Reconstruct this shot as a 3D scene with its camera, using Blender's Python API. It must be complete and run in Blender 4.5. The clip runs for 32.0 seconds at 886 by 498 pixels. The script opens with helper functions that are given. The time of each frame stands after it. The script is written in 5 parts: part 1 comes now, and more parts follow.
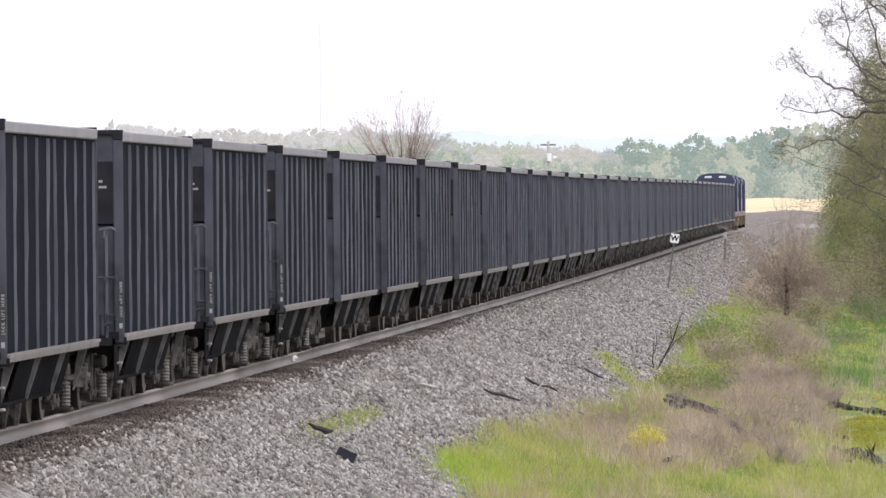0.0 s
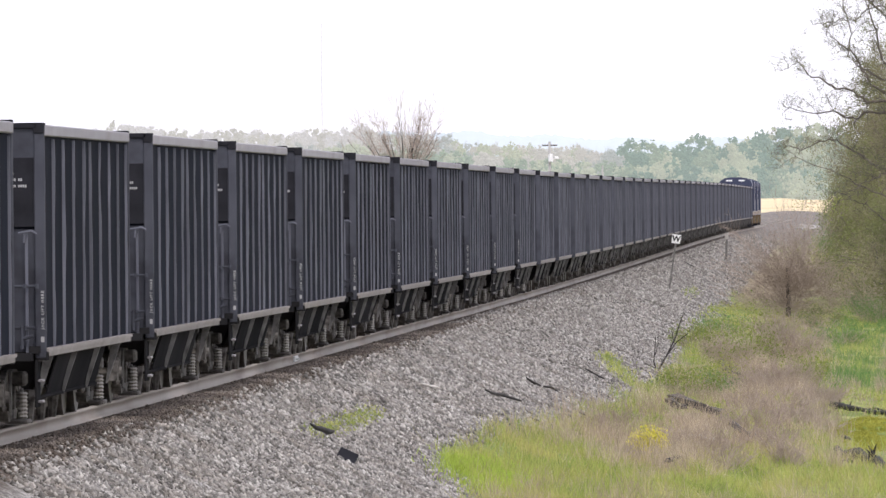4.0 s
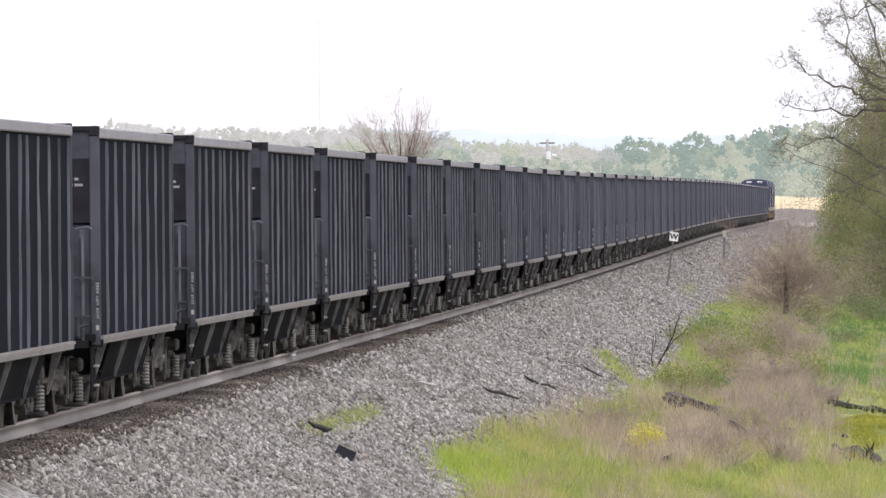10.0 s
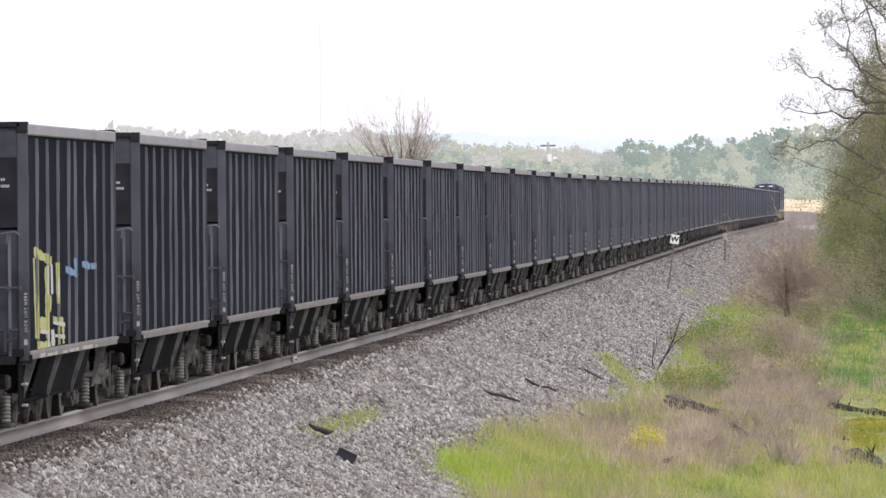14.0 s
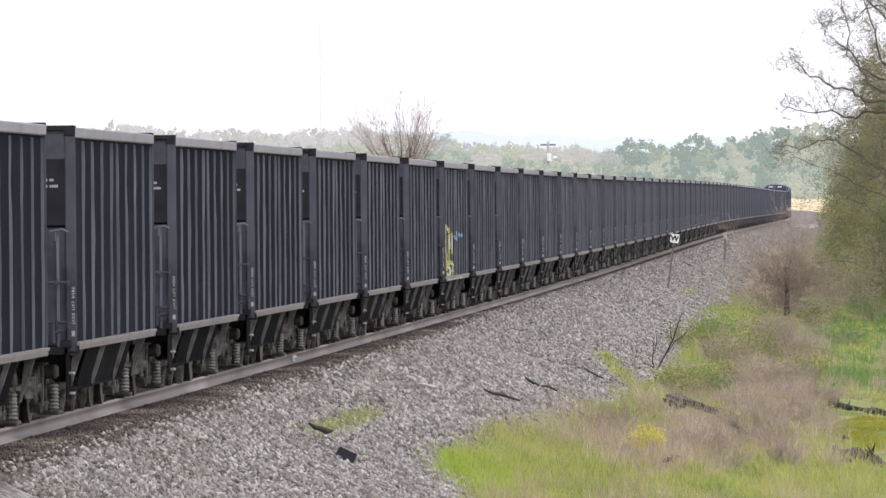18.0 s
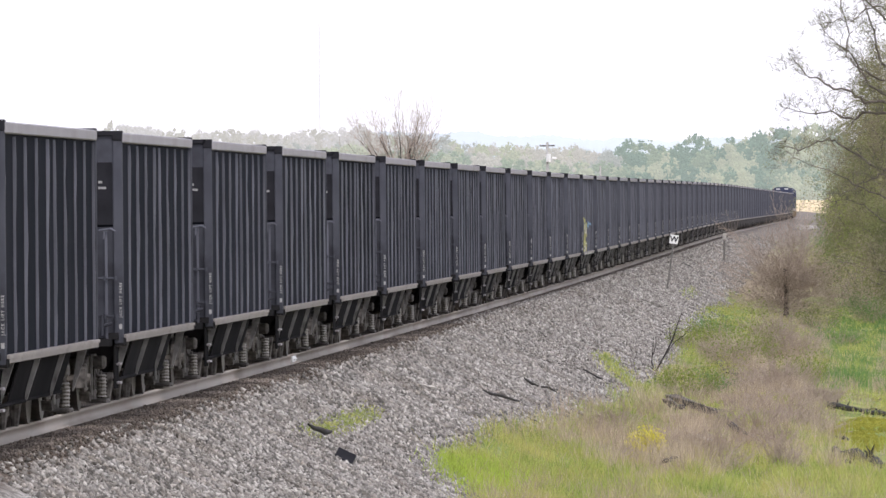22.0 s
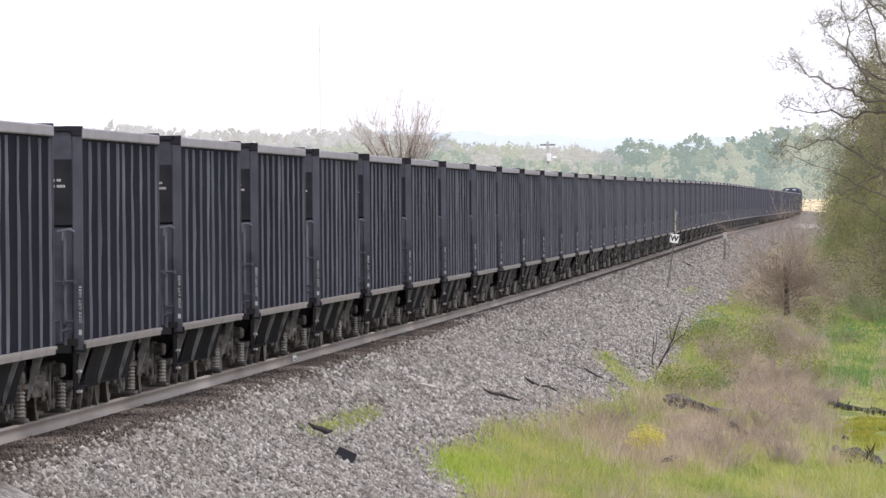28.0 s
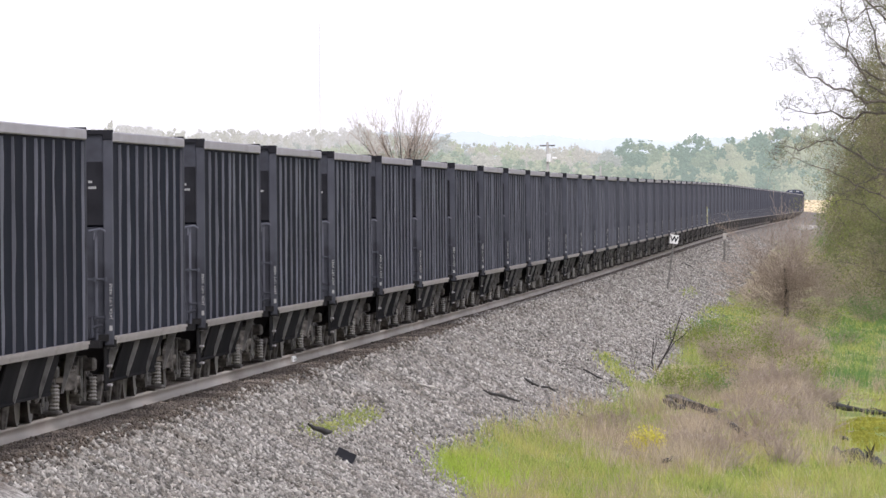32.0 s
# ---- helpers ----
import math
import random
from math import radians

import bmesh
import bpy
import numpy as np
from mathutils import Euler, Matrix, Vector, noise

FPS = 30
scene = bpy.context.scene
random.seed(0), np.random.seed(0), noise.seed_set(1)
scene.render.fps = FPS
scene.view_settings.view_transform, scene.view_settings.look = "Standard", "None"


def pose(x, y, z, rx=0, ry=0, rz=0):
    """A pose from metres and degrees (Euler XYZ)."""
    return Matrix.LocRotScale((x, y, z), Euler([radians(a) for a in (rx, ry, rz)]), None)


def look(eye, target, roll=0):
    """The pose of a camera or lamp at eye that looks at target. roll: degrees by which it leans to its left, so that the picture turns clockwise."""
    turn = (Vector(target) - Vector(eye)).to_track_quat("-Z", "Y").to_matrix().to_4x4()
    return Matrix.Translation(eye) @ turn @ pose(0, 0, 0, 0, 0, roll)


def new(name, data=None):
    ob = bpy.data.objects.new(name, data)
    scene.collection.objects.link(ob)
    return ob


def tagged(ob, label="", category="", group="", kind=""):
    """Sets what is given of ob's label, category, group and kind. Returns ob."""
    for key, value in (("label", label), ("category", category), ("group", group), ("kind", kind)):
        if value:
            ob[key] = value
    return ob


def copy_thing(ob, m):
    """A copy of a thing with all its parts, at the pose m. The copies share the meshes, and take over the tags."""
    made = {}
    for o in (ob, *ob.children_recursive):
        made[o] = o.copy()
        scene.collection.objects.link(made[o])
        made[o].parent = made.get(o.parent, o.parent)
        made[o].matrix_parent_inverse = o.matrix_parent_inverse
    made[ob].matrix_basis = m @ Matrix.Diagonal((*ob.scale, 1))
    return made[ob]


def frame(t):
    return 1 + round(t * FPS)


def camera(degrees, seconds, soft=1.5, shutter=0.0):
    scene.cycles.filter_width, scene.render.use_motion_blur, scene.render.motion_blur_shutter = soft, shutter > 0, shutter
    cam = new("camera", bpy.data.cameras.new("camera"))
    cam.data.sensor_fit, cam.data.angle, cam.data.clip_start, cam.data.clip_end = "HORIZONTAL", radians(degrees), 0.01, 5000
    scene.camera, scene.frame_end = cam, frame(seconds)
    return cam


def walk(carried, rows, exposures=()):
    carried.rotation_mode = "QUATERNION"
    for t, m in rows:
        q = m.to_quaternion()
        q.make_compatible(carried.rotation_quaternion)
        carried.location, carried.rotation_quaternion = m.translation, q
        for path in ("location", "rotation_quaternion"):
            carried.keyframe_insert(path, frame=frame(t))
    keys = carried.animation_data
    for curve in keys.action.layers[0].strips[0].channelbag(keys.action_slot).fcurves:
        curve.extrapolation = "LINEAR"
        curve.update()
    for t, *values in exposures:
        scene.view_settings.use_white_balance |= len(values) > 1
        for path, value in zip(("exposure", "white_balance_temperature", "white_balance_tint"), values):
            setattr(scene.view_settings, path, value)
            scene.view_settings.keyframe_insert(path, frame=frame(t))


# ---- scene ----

# ======== the track's line, the train's run, the camera ========
CAR = 16.18                      # coupled length of one hopper car
TRACK_X = -11.94                 # track centre, from the camera
CAM = Vector((0.0, 0.0, 2.81))   # metres above the rail head
LENS = 15315.0


def smooth(a, b, v):
    k = min(1.0, max(0.0, (v - a) / (b - a)))
    return k * k * (3 - 2 * k)


def track_x(y):
    """The track's centre: straight, then a very slight bend."""
    q = max(0.0, y / CAR - 9)
    return TRACK_X + (-1.6435 * q ** 2 + 0.035817 * q ** 3 - 2.2904e-4 * q ** 4) * CAR / LENS


def track_z(y):
    """The rail head: level, then a low rise."""
    return 0.46 * smooth(230, 720, y)


# car lengths gone at these seconds
RUN = [(0, 0.0), (3, 4.720), (6, 9.444), (9, 14.198), (12, 18.969), (15, 23.772), (18, 28.561), (21, 33.399), (24, 38.208), (27, 43.035), (30, 47.773), (32, 50.908)]


def run(t):
    """Metres that the train has gone at t seconds."""
    for (a, sa), (b, sb) in zip(RUN, RUN[1:]):
        if t <= b:
            return CAR * (sa + (sb - sa) * (t - a) / (b - a))


cam = camera(math.degrees(2 * math.atan(784 / LENS)), 32.0, soft=1.5)
# small sway of the camera on its stand: seconds, sideways and downwards in units of the lens
SWAY = [
    (0, 0.2, 0.0), (0.5, -0.2, 0.6), (1, 0.7, -3.1), (1.5, 1.6, -2.9), (2, 1.6, -1.5), (2.5, 2.7, -1.5), (3, 3.3, -1.5), (3.5, 3.3, 0.0),
    (5.5, 0.2, 1.5), (6, 1.6, 1.5), (6.5, 2.5, 1.5), (7, 0.8, 1.5), (7.5, -4.5, 1.5), (8, -5.9, 1.5), (8.5, -3.1, 1.4), (9, -2.8, 0.0),
    (9.5, -2.1, -0.5), (10, -1.3, -3.1), (10.5, -0.1, -0.3), (11, -0.1, -1.5), (11.5, -0.5, -2.1), (12, 0.8, -1.5), (12.5, -1.0, 1.2), (13, -0.2, 1.5),
    (13.5, -0.5, 0.0), (14, 0.2, 1.5), (14.5, -0.2, -0.9), (16.5, 0.5, -0.1), (17, -0.1, -2.4), (17.5, 0.2, -1.5), (18, 0.1, 0.0), (18.5, 0.2, -0.3),
    (19, 0.4, 1.8), (19.5, 0.1, 0.6), (20, -0.8, 1.5), (20.5, -0.1, 1.7), (21, -0.7, 1.5), (21.5, -0.1, 1.5), (22, -1.1, 1.5), (22.5, -0.5, 0.6),
    (23, -0.1, 1.4), (23.5, -1.0, 0.6), (24, 0.1, 0.2), (24.5, 0.4, 0.0), (25, -0.5, 0.3), (25.5, 0.2, 0.0), (27.5, 0.2, -0.3), (28, -0.4, 0.0),
    (28.5, -0.1, -0.1), (29, -0.7, 0.0), (29.5, -0.2, 1.4), (30, 0.5, 0.0), (30.5, -0.7, 0.0), (31, 1.0, 0.9), (31.5, 0.1, -0.3), (32, -0.8, 1.4),
]


def aim(dx, dy):
    yaw = math.atan((762.9 + dx) / LENS)
    pitch = math.atan((-76.6 + dy) / LENS)
    way = Vector((-math.sin(yaw) * math.cos(pitch), math.cos(yaw) * math.cos(pitch), math.sin(pitch)))
    return look(CAM, CAM + way * 100, -0.5)


walk(cam, [(t, aim(dx, dy)) for t, dx, dy in SWAY])

# ======== light ========
world = bpy.data.worlds.new("sky")
scene.world = world
world.use_nodes = True
wn, wl = world.node_tree.nodes, world.node_tree.links
SUN_AZ, SUN_EL = radians(165), radians(52)   # azimuth clockwise from +y
sky = wn.new("ShaderNodeTexSky")
sky.sky_type, sky.sun_disc = "NISHITA", False
sky.sun_elevation, sky.sun_rotation = SUN_EL, SUN_AZ
sky.air_density, sky.dust_density, sky.ozone_density = 1.0, 3.0, 1.0
sky_part = wn.new("ShaderNodeVectorMath")
sky_part.operation = "SCALE"
sky_part.inputs["Scale"].default_value = 0.06
veil = wn.new("ShaderNodeMixRGB")            # thin bright overcast in front of the blue
veil.blend_type = "ADD"
veil.inputs[0].default_value = 1.0
veil.inputs[2].default_value = (0.98, 0.955, 1.07, 1)
wl.new(sky.outputs[0], sky_part.inputs[0])
wl.new(sky_part.outputs[0], veil.inputs[1])
wl.new(veil.outputs[0], wn["Background"].inputs[0])
wn["Background"].inputs[1].default_value = 1.0

sun = new("sun", bpy.data.lights.new("sun", "SUN"))
sun.data.energy, sun.data.angle, sun.data.color = 1.0, radians(14), (1.0, 0.965, 0.925)
sun_way = Vector((math.sin(SUN_AZ) * math.cos(SUN_EL), math.cos(SUN_AZ) * math.cos(SUN_EL), math.sin(SUN_EL)))
sun.matrix_world = look(sun_way * 50, (0, 0, 0))
scene.view_settings.exposure = 0.25

# ======== helpers ========


def link_mesh(name, me, mat, parent=None, label=""):
    if mat is not None and not me.materials:
        me.materials.append(mat)
    ob = new(name, me)
    ob.parent = parent
    if label:
        ob["label"] = label
    return ob


def part(name, bm, mat, parent, label=""):
    me = bpy.data.meshes.new(name)
    bm.to_mesh(me)
    bm.free()
    return link_mesh(name, me, mat, parent, label)


def box(bm, x0, x1, y0, y1, z0, z1, bevel=0.0):
    made = bmesh.ops.create_cube(bm, size=1.0, matrix=Matrix.LocRotScale(
        ((x0 + x1) / 2, (y0 + y1) / 2, (z0 + z1) / 2), None, (x1 - x0, y1 - y0, z1 - z0)))
    if bevel:
        edges = {e for v in made["verts"] for e in v.link_edges}
        bmesh.ops.bevel(bm, geom=list(edges), offset=bevel, segments=1, affect="EDGES")
    return bm


def one(*a, bevel=0.0):
    return box(bmesh.new(), *a, bevel=bevel)


def prism(bm, profile, axis, a, b):
    """A closed profile pushed along an axis. The profile is in the two other axes, in the order x, y, z."""
    def at(p, c):
        return {"x": (c, *p), "y": (p[0], c, p[1]), "z": (*p, c)}[axis]
    lo = [bm.verts.new(at(p, a)) for p in profile]
    hi = [bm.verts.new(at(p, b)) for p in profile]
    n = len(profile)
    for i in range(n):
        bm.faces.new((lo[i], lo[(i + 1) % n], hi[(i + 1) % n], hi[i]))
    bm.faces.new(lo[::-1])
    bm.faces.new(hi)
    bmesh.ops.recalc_face_normals(bm, faces=bm.faces)
    return bm


def rod(bm, p, q, r0, r1=None, sides=8):
    p, q = Vector(p), Vector(q)
    way = q - p
    m = Matrix.Translation((p + q) / 2) @ way.to_track_quat("Z", "Y").to_matrix().to_4x4()
    bmesh.ops.create_cone(bm, cap_ends=True, segments=sides, radius1=r0, radius2=r0 if r1 is None else r1, depth=way.length, matrix=m)
    return bm


def bar(bm, p, q, w, h):
    """A square bar from p to q."""
    p, q = Vector(p), Vector(q)
    way = q - p
    m = Matrix.Translation((p + q) / 2) @ way.to_track_quat("Y", "Z").to_matrix().to_4x4() @ Matrix.Diagonal((w, way.length, h, 1))
    bmesh.ops.create_cube(bm, size=1.0, matrix=m)
    return bm


def thing(name, label, category, m=None, group="", kind=""):
    ob = new(name)
    ob.empty_display_size = 0.2
    if m is not None:
        ob.matrix_basis = m
    return tagged(ob, label, category, group, kind)


def soup(name, verts, faces, mat, parent=None, smooth_faces=False):
    """A mesh from arrays; faces is an (n, k) array."""
    me = bpy.data.meshes.new(name)
    faces = np.asarray(faces, dtype=np.int32)
    n, k = faces.shape
    me.vertices.add(len(verts))
    me.vertices.foreach_set("co", np.asarray(verts, dtype=np.float32).ravel())
    me.loops.add(n * k)
    me.loops.foreach_set("vertex_index", faces.ravel())
    me.polygons.add(n)
    me.polygons.foreach_set("loop_start", np.arange(0, n * k, k, dtype=np.int32))
    me.polygons.foreach_set("loop_total", np.full(n, k, dtype=np.int32))
    if smooth_faces:
        me.polygons.foreach_set("use_smooth", np.ones(n, dtype=bool))
    me.update(calc_edges=True)
    return link_mesh(name, me, mat, parent)


# ======== materials ========


def surface(name, colours, scale=4.0, rough=0.7, metal=0.0, bump=0.2, bump_scale=30.0, random_tone=0.0, island=0.0, spec=0.5,
            stretch=(1, 1, 1), rough_var=0.1, coords="Object", stain=None, thin=0.0):
    """Noise-mixed colours at two scales, with fine relief. stain: (colour, amount, scale)."""
    mat = bpy.data.materials.new(name)
    mat.use_nodes = True
    n, l = mat.node_tree.nodes, mat.node_tree.links
    bsdf = n["Principled BSDF"]
    tc = n.new("ShaderNodeTexCoord")
    mp = n.new("ShaderNodeMapping")
    mp.inputs["Scale"].default_value = stretch
    l.new(tc.outputs[coords], mp.inputs[0])
    noise_a = n.new("ShaderNodeTexNoise")
    noise_a.inputs["Scale"].default_value, noise_a.inputs["Detail"].default_value = scale, 6
    l.new(mp.outputs[0], noise_a.inputs["Vector"])
    ramp = n.new("ShaderNodeValToRGB")
    els = ramp.color_ramp.elements
    while len(els) < len(colours):
        els.new(0.5)
    for i, c in enumerate(colours):
        els[i].position = 0.3 + 0.4 * i / max(1, len(colours) - 1)
        els[i].color = (*c, 1)
    l.new(noise_a.outputs["Fac"], ramp.inputs[0])
    out = ramp.outputs[0]
    if stain:
        noise_s = n.new("ShaderNodeTexNoise")
        noise_s.inputs["Scale"].default_value, noise_s.inputs["Detail"].default_value = stain[2], 4
        l.new(mp.outputs[0], noise_s.inputs["Vector"])
        sr = n.new("ShaderNodeMapRange")
        sr.inputs[1].default_value, sr.inputs[2].default_value = 0.5, 0.68
        sr.inputs[4].default_value = stain[1]
        l.new(noise_s.outputs["Fac"], sr.inputs[0])
        mx = n.new("ShaderNodeMixRGB")
        mx.inputs[2].default_value = (*stain[0], 1)
        l.new(sr.outputs[0], mx.inputs[0])
        l.new(out, mx.inputs[1])
        out = mx.outputs[0]
    for amount, node, sock in ((random_tone, "ShaderNodeObjectInfo", "Random"), (island, "ShaderNodeNewGeometry", "Random Per Island")):
        if amount:
            src = n.new(node)
            mr = n.new("ShaderNodeMapRange")
            mr.inputs[3].default_value, mr.inputs[4].default_value = 1 - amount, 1 + amount
            l.new(src.outputs[sock], mr.inputs[0])
            hsv = n.new("ShaderNodeHueSaturation")
            l.new(mr.outputs[0], hsv.inputs["Value"])
            l.new(out, hsv.inputs["Color"])
            out = hsv.outputs[0]
    l.new(out, bsdf.inputs["Base Color"])
    bsdf.inputs["Metallic"].default_value = metal
    bsdf.inputs["Specular IOR Level"].default_value = spec
    rr = n.new("ShaderNodeMapRange")
    rr.inputs[3].default_value, rr.inputs[4].default_value = max(0.05, rough - rough_var), min(1, rough + rough_var)
    l.new(noise_a.outputs["Fac"], rr.inputs[0])
    l.new(rr.outputs[0], bsdf.inputs["Roughness"])
    if bump:
        noise_b = n.new("ShaderNodeTexNoise")
        noise_b.inputs["Scale"].default_value, noise_b.inputs["Detail"].default_value = bump_scale, 3
        l.new(mp.outputs[0], noise_b.inputs["Vector"])
        bp = n.new("ShaderNodeBump")
        bp.inputs["Strength"].default_value, bp.inputs["Distance"].default_value = bump, 0.02
        l.new(noise_b.outputs["Fac"], bp.inputs["Height"])
        l.new(bp.outputs[0], bsdf.inputs["Normal"])
    if thin:   # light through thin leaves
        bsdf.inputs["Roughness"].default_value = rough
        tr = n.new("ShaderNodeBsdfTranslucent")
        l.new(out, tr.inputs[0])
        ms = n.new("ShaderNodeMixShader")
        ms.inputs[0].default_value = thin
        l.new(bsdf.outputs[0], ms.inputs[1])
        l.new(tr.outputs[0], ms.inputs[2])
        l.new(ms.outputs[0], n["Material Output"].inputs[0])
    return mat


def haze_glow(mat, colour, strength):
    """Adds a sky-coloured glow to a far backdrop's material, standing in for kilometres of haze."""
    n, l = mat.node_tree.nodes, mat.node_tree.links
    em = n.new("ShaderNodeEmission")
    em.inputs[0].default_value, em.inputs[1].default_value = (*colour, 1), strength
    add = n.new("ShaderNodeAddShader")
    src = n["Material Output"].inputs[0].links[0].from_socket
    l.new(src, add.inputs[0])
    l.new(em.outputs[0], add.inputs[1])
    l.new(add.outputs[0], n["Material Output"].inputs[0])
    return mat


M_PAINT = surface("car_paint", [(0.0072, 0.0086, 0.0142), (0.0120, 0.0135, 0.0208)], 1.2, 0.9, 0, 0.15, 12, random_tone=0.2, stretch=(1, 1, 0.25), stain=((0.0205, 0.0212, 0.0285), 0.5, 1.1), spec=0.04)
# light caught by the ribs, and distant haze, are put into this paler tone
M_RIB = surface("rib_lit_paint", [(0.100, 0.103, 0.127), (0.150, 0.154, 0.184)], 2.0, 0.9, 0, 0.1, 20, random_tone=0.18, stretch=(1, 1, 0.3), stain=((0.066, 0.068, 0.084), 0.6, 1.4), spec=0.16)
M_SILL = surface("worn_sill", [(0.20, 0.178, 0.168), (0.285, 0.258, 0.246)], 1.6, 0.6, 0.0, 0.15, 15, random_tone=0.1, stain=((0.14, 0.117, 0.105), 0.6, 1.3), spec=0.25)
M_POST = surface("post_paint", [(0.052, 0.054, 0.067), (0.081, 0.084, 0.101)], 1.5, 0.9, 0, 0.1, 20, random_tone=0.12, stain=((0.034, 0.035, 0.042), 0.7, 1.6), spec=0.05)
M_SPRING = surface("spring_steel", [(0.16, 0.15, 0.135), (0.34, 0.32, 0.295)], 7.0, 0.7, 0.1, 0.2, 25, random_tone=0.15, spec=0.3)
M_CHORD = surface("bare_chord", [(0.225, 0.212, 0.228), (0.31, 0.295, 0.316)], 1.0, 0.55, 0.0, 0.1, 15, random_tone=0.06, stain=((0.17, 0.153, 0.147), 0.6, 0.9), spec=0.3)
M_BLACK = surface("black_paint", [(0.014, 0.014, 0.017), (0.024, 0.024, 0.029)], 3, 0.6, 0, 0.1, 20, spec=0.06)
M_BAY = surface("bay_paint", [(0.018, 0.018, 0.019), (0.026, 0.025, 0.027)], 0.7, 0.92, 0, 0.2, 14, random_tone=0.2, stain=((0.036, 0.034, 0.033), 0.3, 0.6), spec=0.0)
M_TRUCK = surface("truck_steel", [(0.028, 0.025, 0.024), (0.16, 0.148, 0.138)], 9.0, 0.85, 0.0, 0.4, 25, random_tone=0.3, spec=0.1)
M_GUSSET = surface("worn_strut", [(0.12, 0.115, 0.113), (0.27, 0.26, 0.252)], 4.0, 0.9, 0, 0.2, 20, random_tone=0.15, stain=((0.05, 0.046, 0.044), 0.6, 5.0), spec=0.1)
M_WHEEL = surface("wheel_steel", [(0.05, 0.045, 0.04), (0.12, 0.105, 0.095)], 6.0, 0.6, 0.4, 0.2, 25)
M_STENCIL = surface("stencil_white", [(0.24, 0.24, 0.24), (0.42, 0.42, 0.42)], 8, 0.7, 0, 0.0)
M_YELLOW = surface("spray_yellow", [(0.34, 0.34, 0.10), (0.62, 0.60, 0.25)], 3.0, 0.7, 0, 0.0, stain=((0.10, 0.10, 0.07), 0.6, 3.0))
M_BLUE = surface("spray_blue", [(0.10, 0.22, 0.36), (0.28, 0.40, 0.52)], 3.0, 0.7, 0, 0.0, stain=((0.06, 0.08, 0.1), 0.6, 3.0))
M_SPRAYWHITE = surface("spray_white", [(0.42, 0.42, 0.37), (0.70, 0.69, 0.61)], 3.0, 0.7, 0, 0.0, stain=((0.14, 0.14, 0.12), 0.5, 3.0))
M_RAILTOP = surface("rail_steel", [(0.25, 0.215, 0.178), (0.37, 0.330, 0.285)], 0.6, 0.6, 0.0, 0.15, 12, stretch=(1, 0.2, 1), stain=((0.17, 0.13, 0.095), 0.6, 1.5), spec=0.3)
M_TIE = surface("tie_wood", [(0.05, 0.04, 0.032), (0.10, 0.08, 0.065)], 3, 0.85, 0, 0.4, 20, island=0.25)
M_DIRT = surface("fouled_stone", [(0.060, 0.047, 0.038), (0.125, 0.101, 0.083), (0.23, 0.197, 0.168)], 0.9, 0.95, 0, 0.3, 40, island=0.4)
M_STONE = surface("ballast_stone", [(0.66, 0.615, 0.57), (0.86, 0.845, 0.83), (1.0, 1.0, 1.0)], 0.8, 0.85, 0, 0.3, 40)
_n, _l = M_STONE.node_tree.nodes, M_STONE.node_tree.links
_geo, _tone, _mul = _n.new("ShaderNodeNewGeometry"), _n.new("ShaderNodeValToRGB"), _n.new("ShaderNodeMixRGB")
_mul.blend_type, _mul.inputs[0].default_value = "MULTIPLY", 1.0
while len(_tone.color_ramp.elements) < 4:
    _tone.color_ramp.elements.new(0.5)
for _e, (_p, _c) in zip(_tone.color_ramp.elements, ((0.0, (0.095, 0.089, 0.082)), (0.45, (0.26, 0.246, 0.229)), (0.82, (0.395, 0.376, 0.351)), (1.0, (0.60, 0.575, 0.54)))):
    _e.position, _e.color = _p, (*_c, 1)
_l.new(_geo.outputs["Random Per Island"], _tone.inputs[0])
_src = _n["Principled BSDF"].inputs["Base Color"].links[0].from_socket
_l.new(_src, _mul.inputs[1])
_l.new(_tone.outputs[0], _mul.inputs[2])
_l.new(_mul.outputs[0], _n["Principled BSDF"].inputs["Base Color"])
M_BARK = surface("bark", [(0.07, 0.058, 0.048), (0.16, 0.135, 0.115)], 4, 0.9, 0, 0.5, 18, stretch=(1, 1, 0.3))
M_TWIG = surface("twig_bark", [(0.31, 0.245, 0.20), (0.48, 0.395, 0.325)], 3, 0.9, 0, 0.2, 18)
M_DRY = surface("dry_weed", [(0.29, 0.225, 0.165), (0.47, 0.385, 0.28), (0.66, 0.575, 0.42)], 0.8, 0.9, 0, 0.0, island=0.28, thin=0.5)
M_STRAW = surface("straw_grass", [(0.40, 0.37, 0.11), (0.57, 0.52, 0.22)], 0.5, 0.9, 0, 0.0, island=0.2, thin=0.5)
M_GRASS = surface("spring_grass", [(0.18, 0.275, 0.055), (0.36, 0.415, 0.11), (0.58, 0.545, 0.20)], 0.45, 0.85, 0, 0.0, island=0.25, thin=0.5)
M_MOSS = surface("moss_mat", [(0.27, 0.275, 0.042), (0.40, 0.385, 0.07)], 0.7, 0.95, 0, 0.0, island=0.15, thin=0.3)
M_LIME = surface("lime_grass", [(0.33, 0.46, 0.06), (0.50, 0.60, 0.11)], 0.8, 0.85, 0, 0.0, island=0.25, thin=0.55)
M_YLEAF = surface("yellow_leaf", [(0.30, 0.33, 0.09), (0.48, 0.48, 0.15)], 0.5, 0.8, 0, 0.0, island=0.2, thin=0.5)
M_LEAF = surface("spring_leaf", [(0.15, 0.21, 0.045), (0.31, 0.34, 0.08)], 0.5, 0.8, 0, 0.0, island=0.2, thin=0.45)
M_LEAF_DIM = surface("budding_leaf", [(0.135, 0.155, 0.065), (0.26, 0.265, 0.11)], 0.35, 0.8, 0, 0.0, island=0.16, thin=0.45)
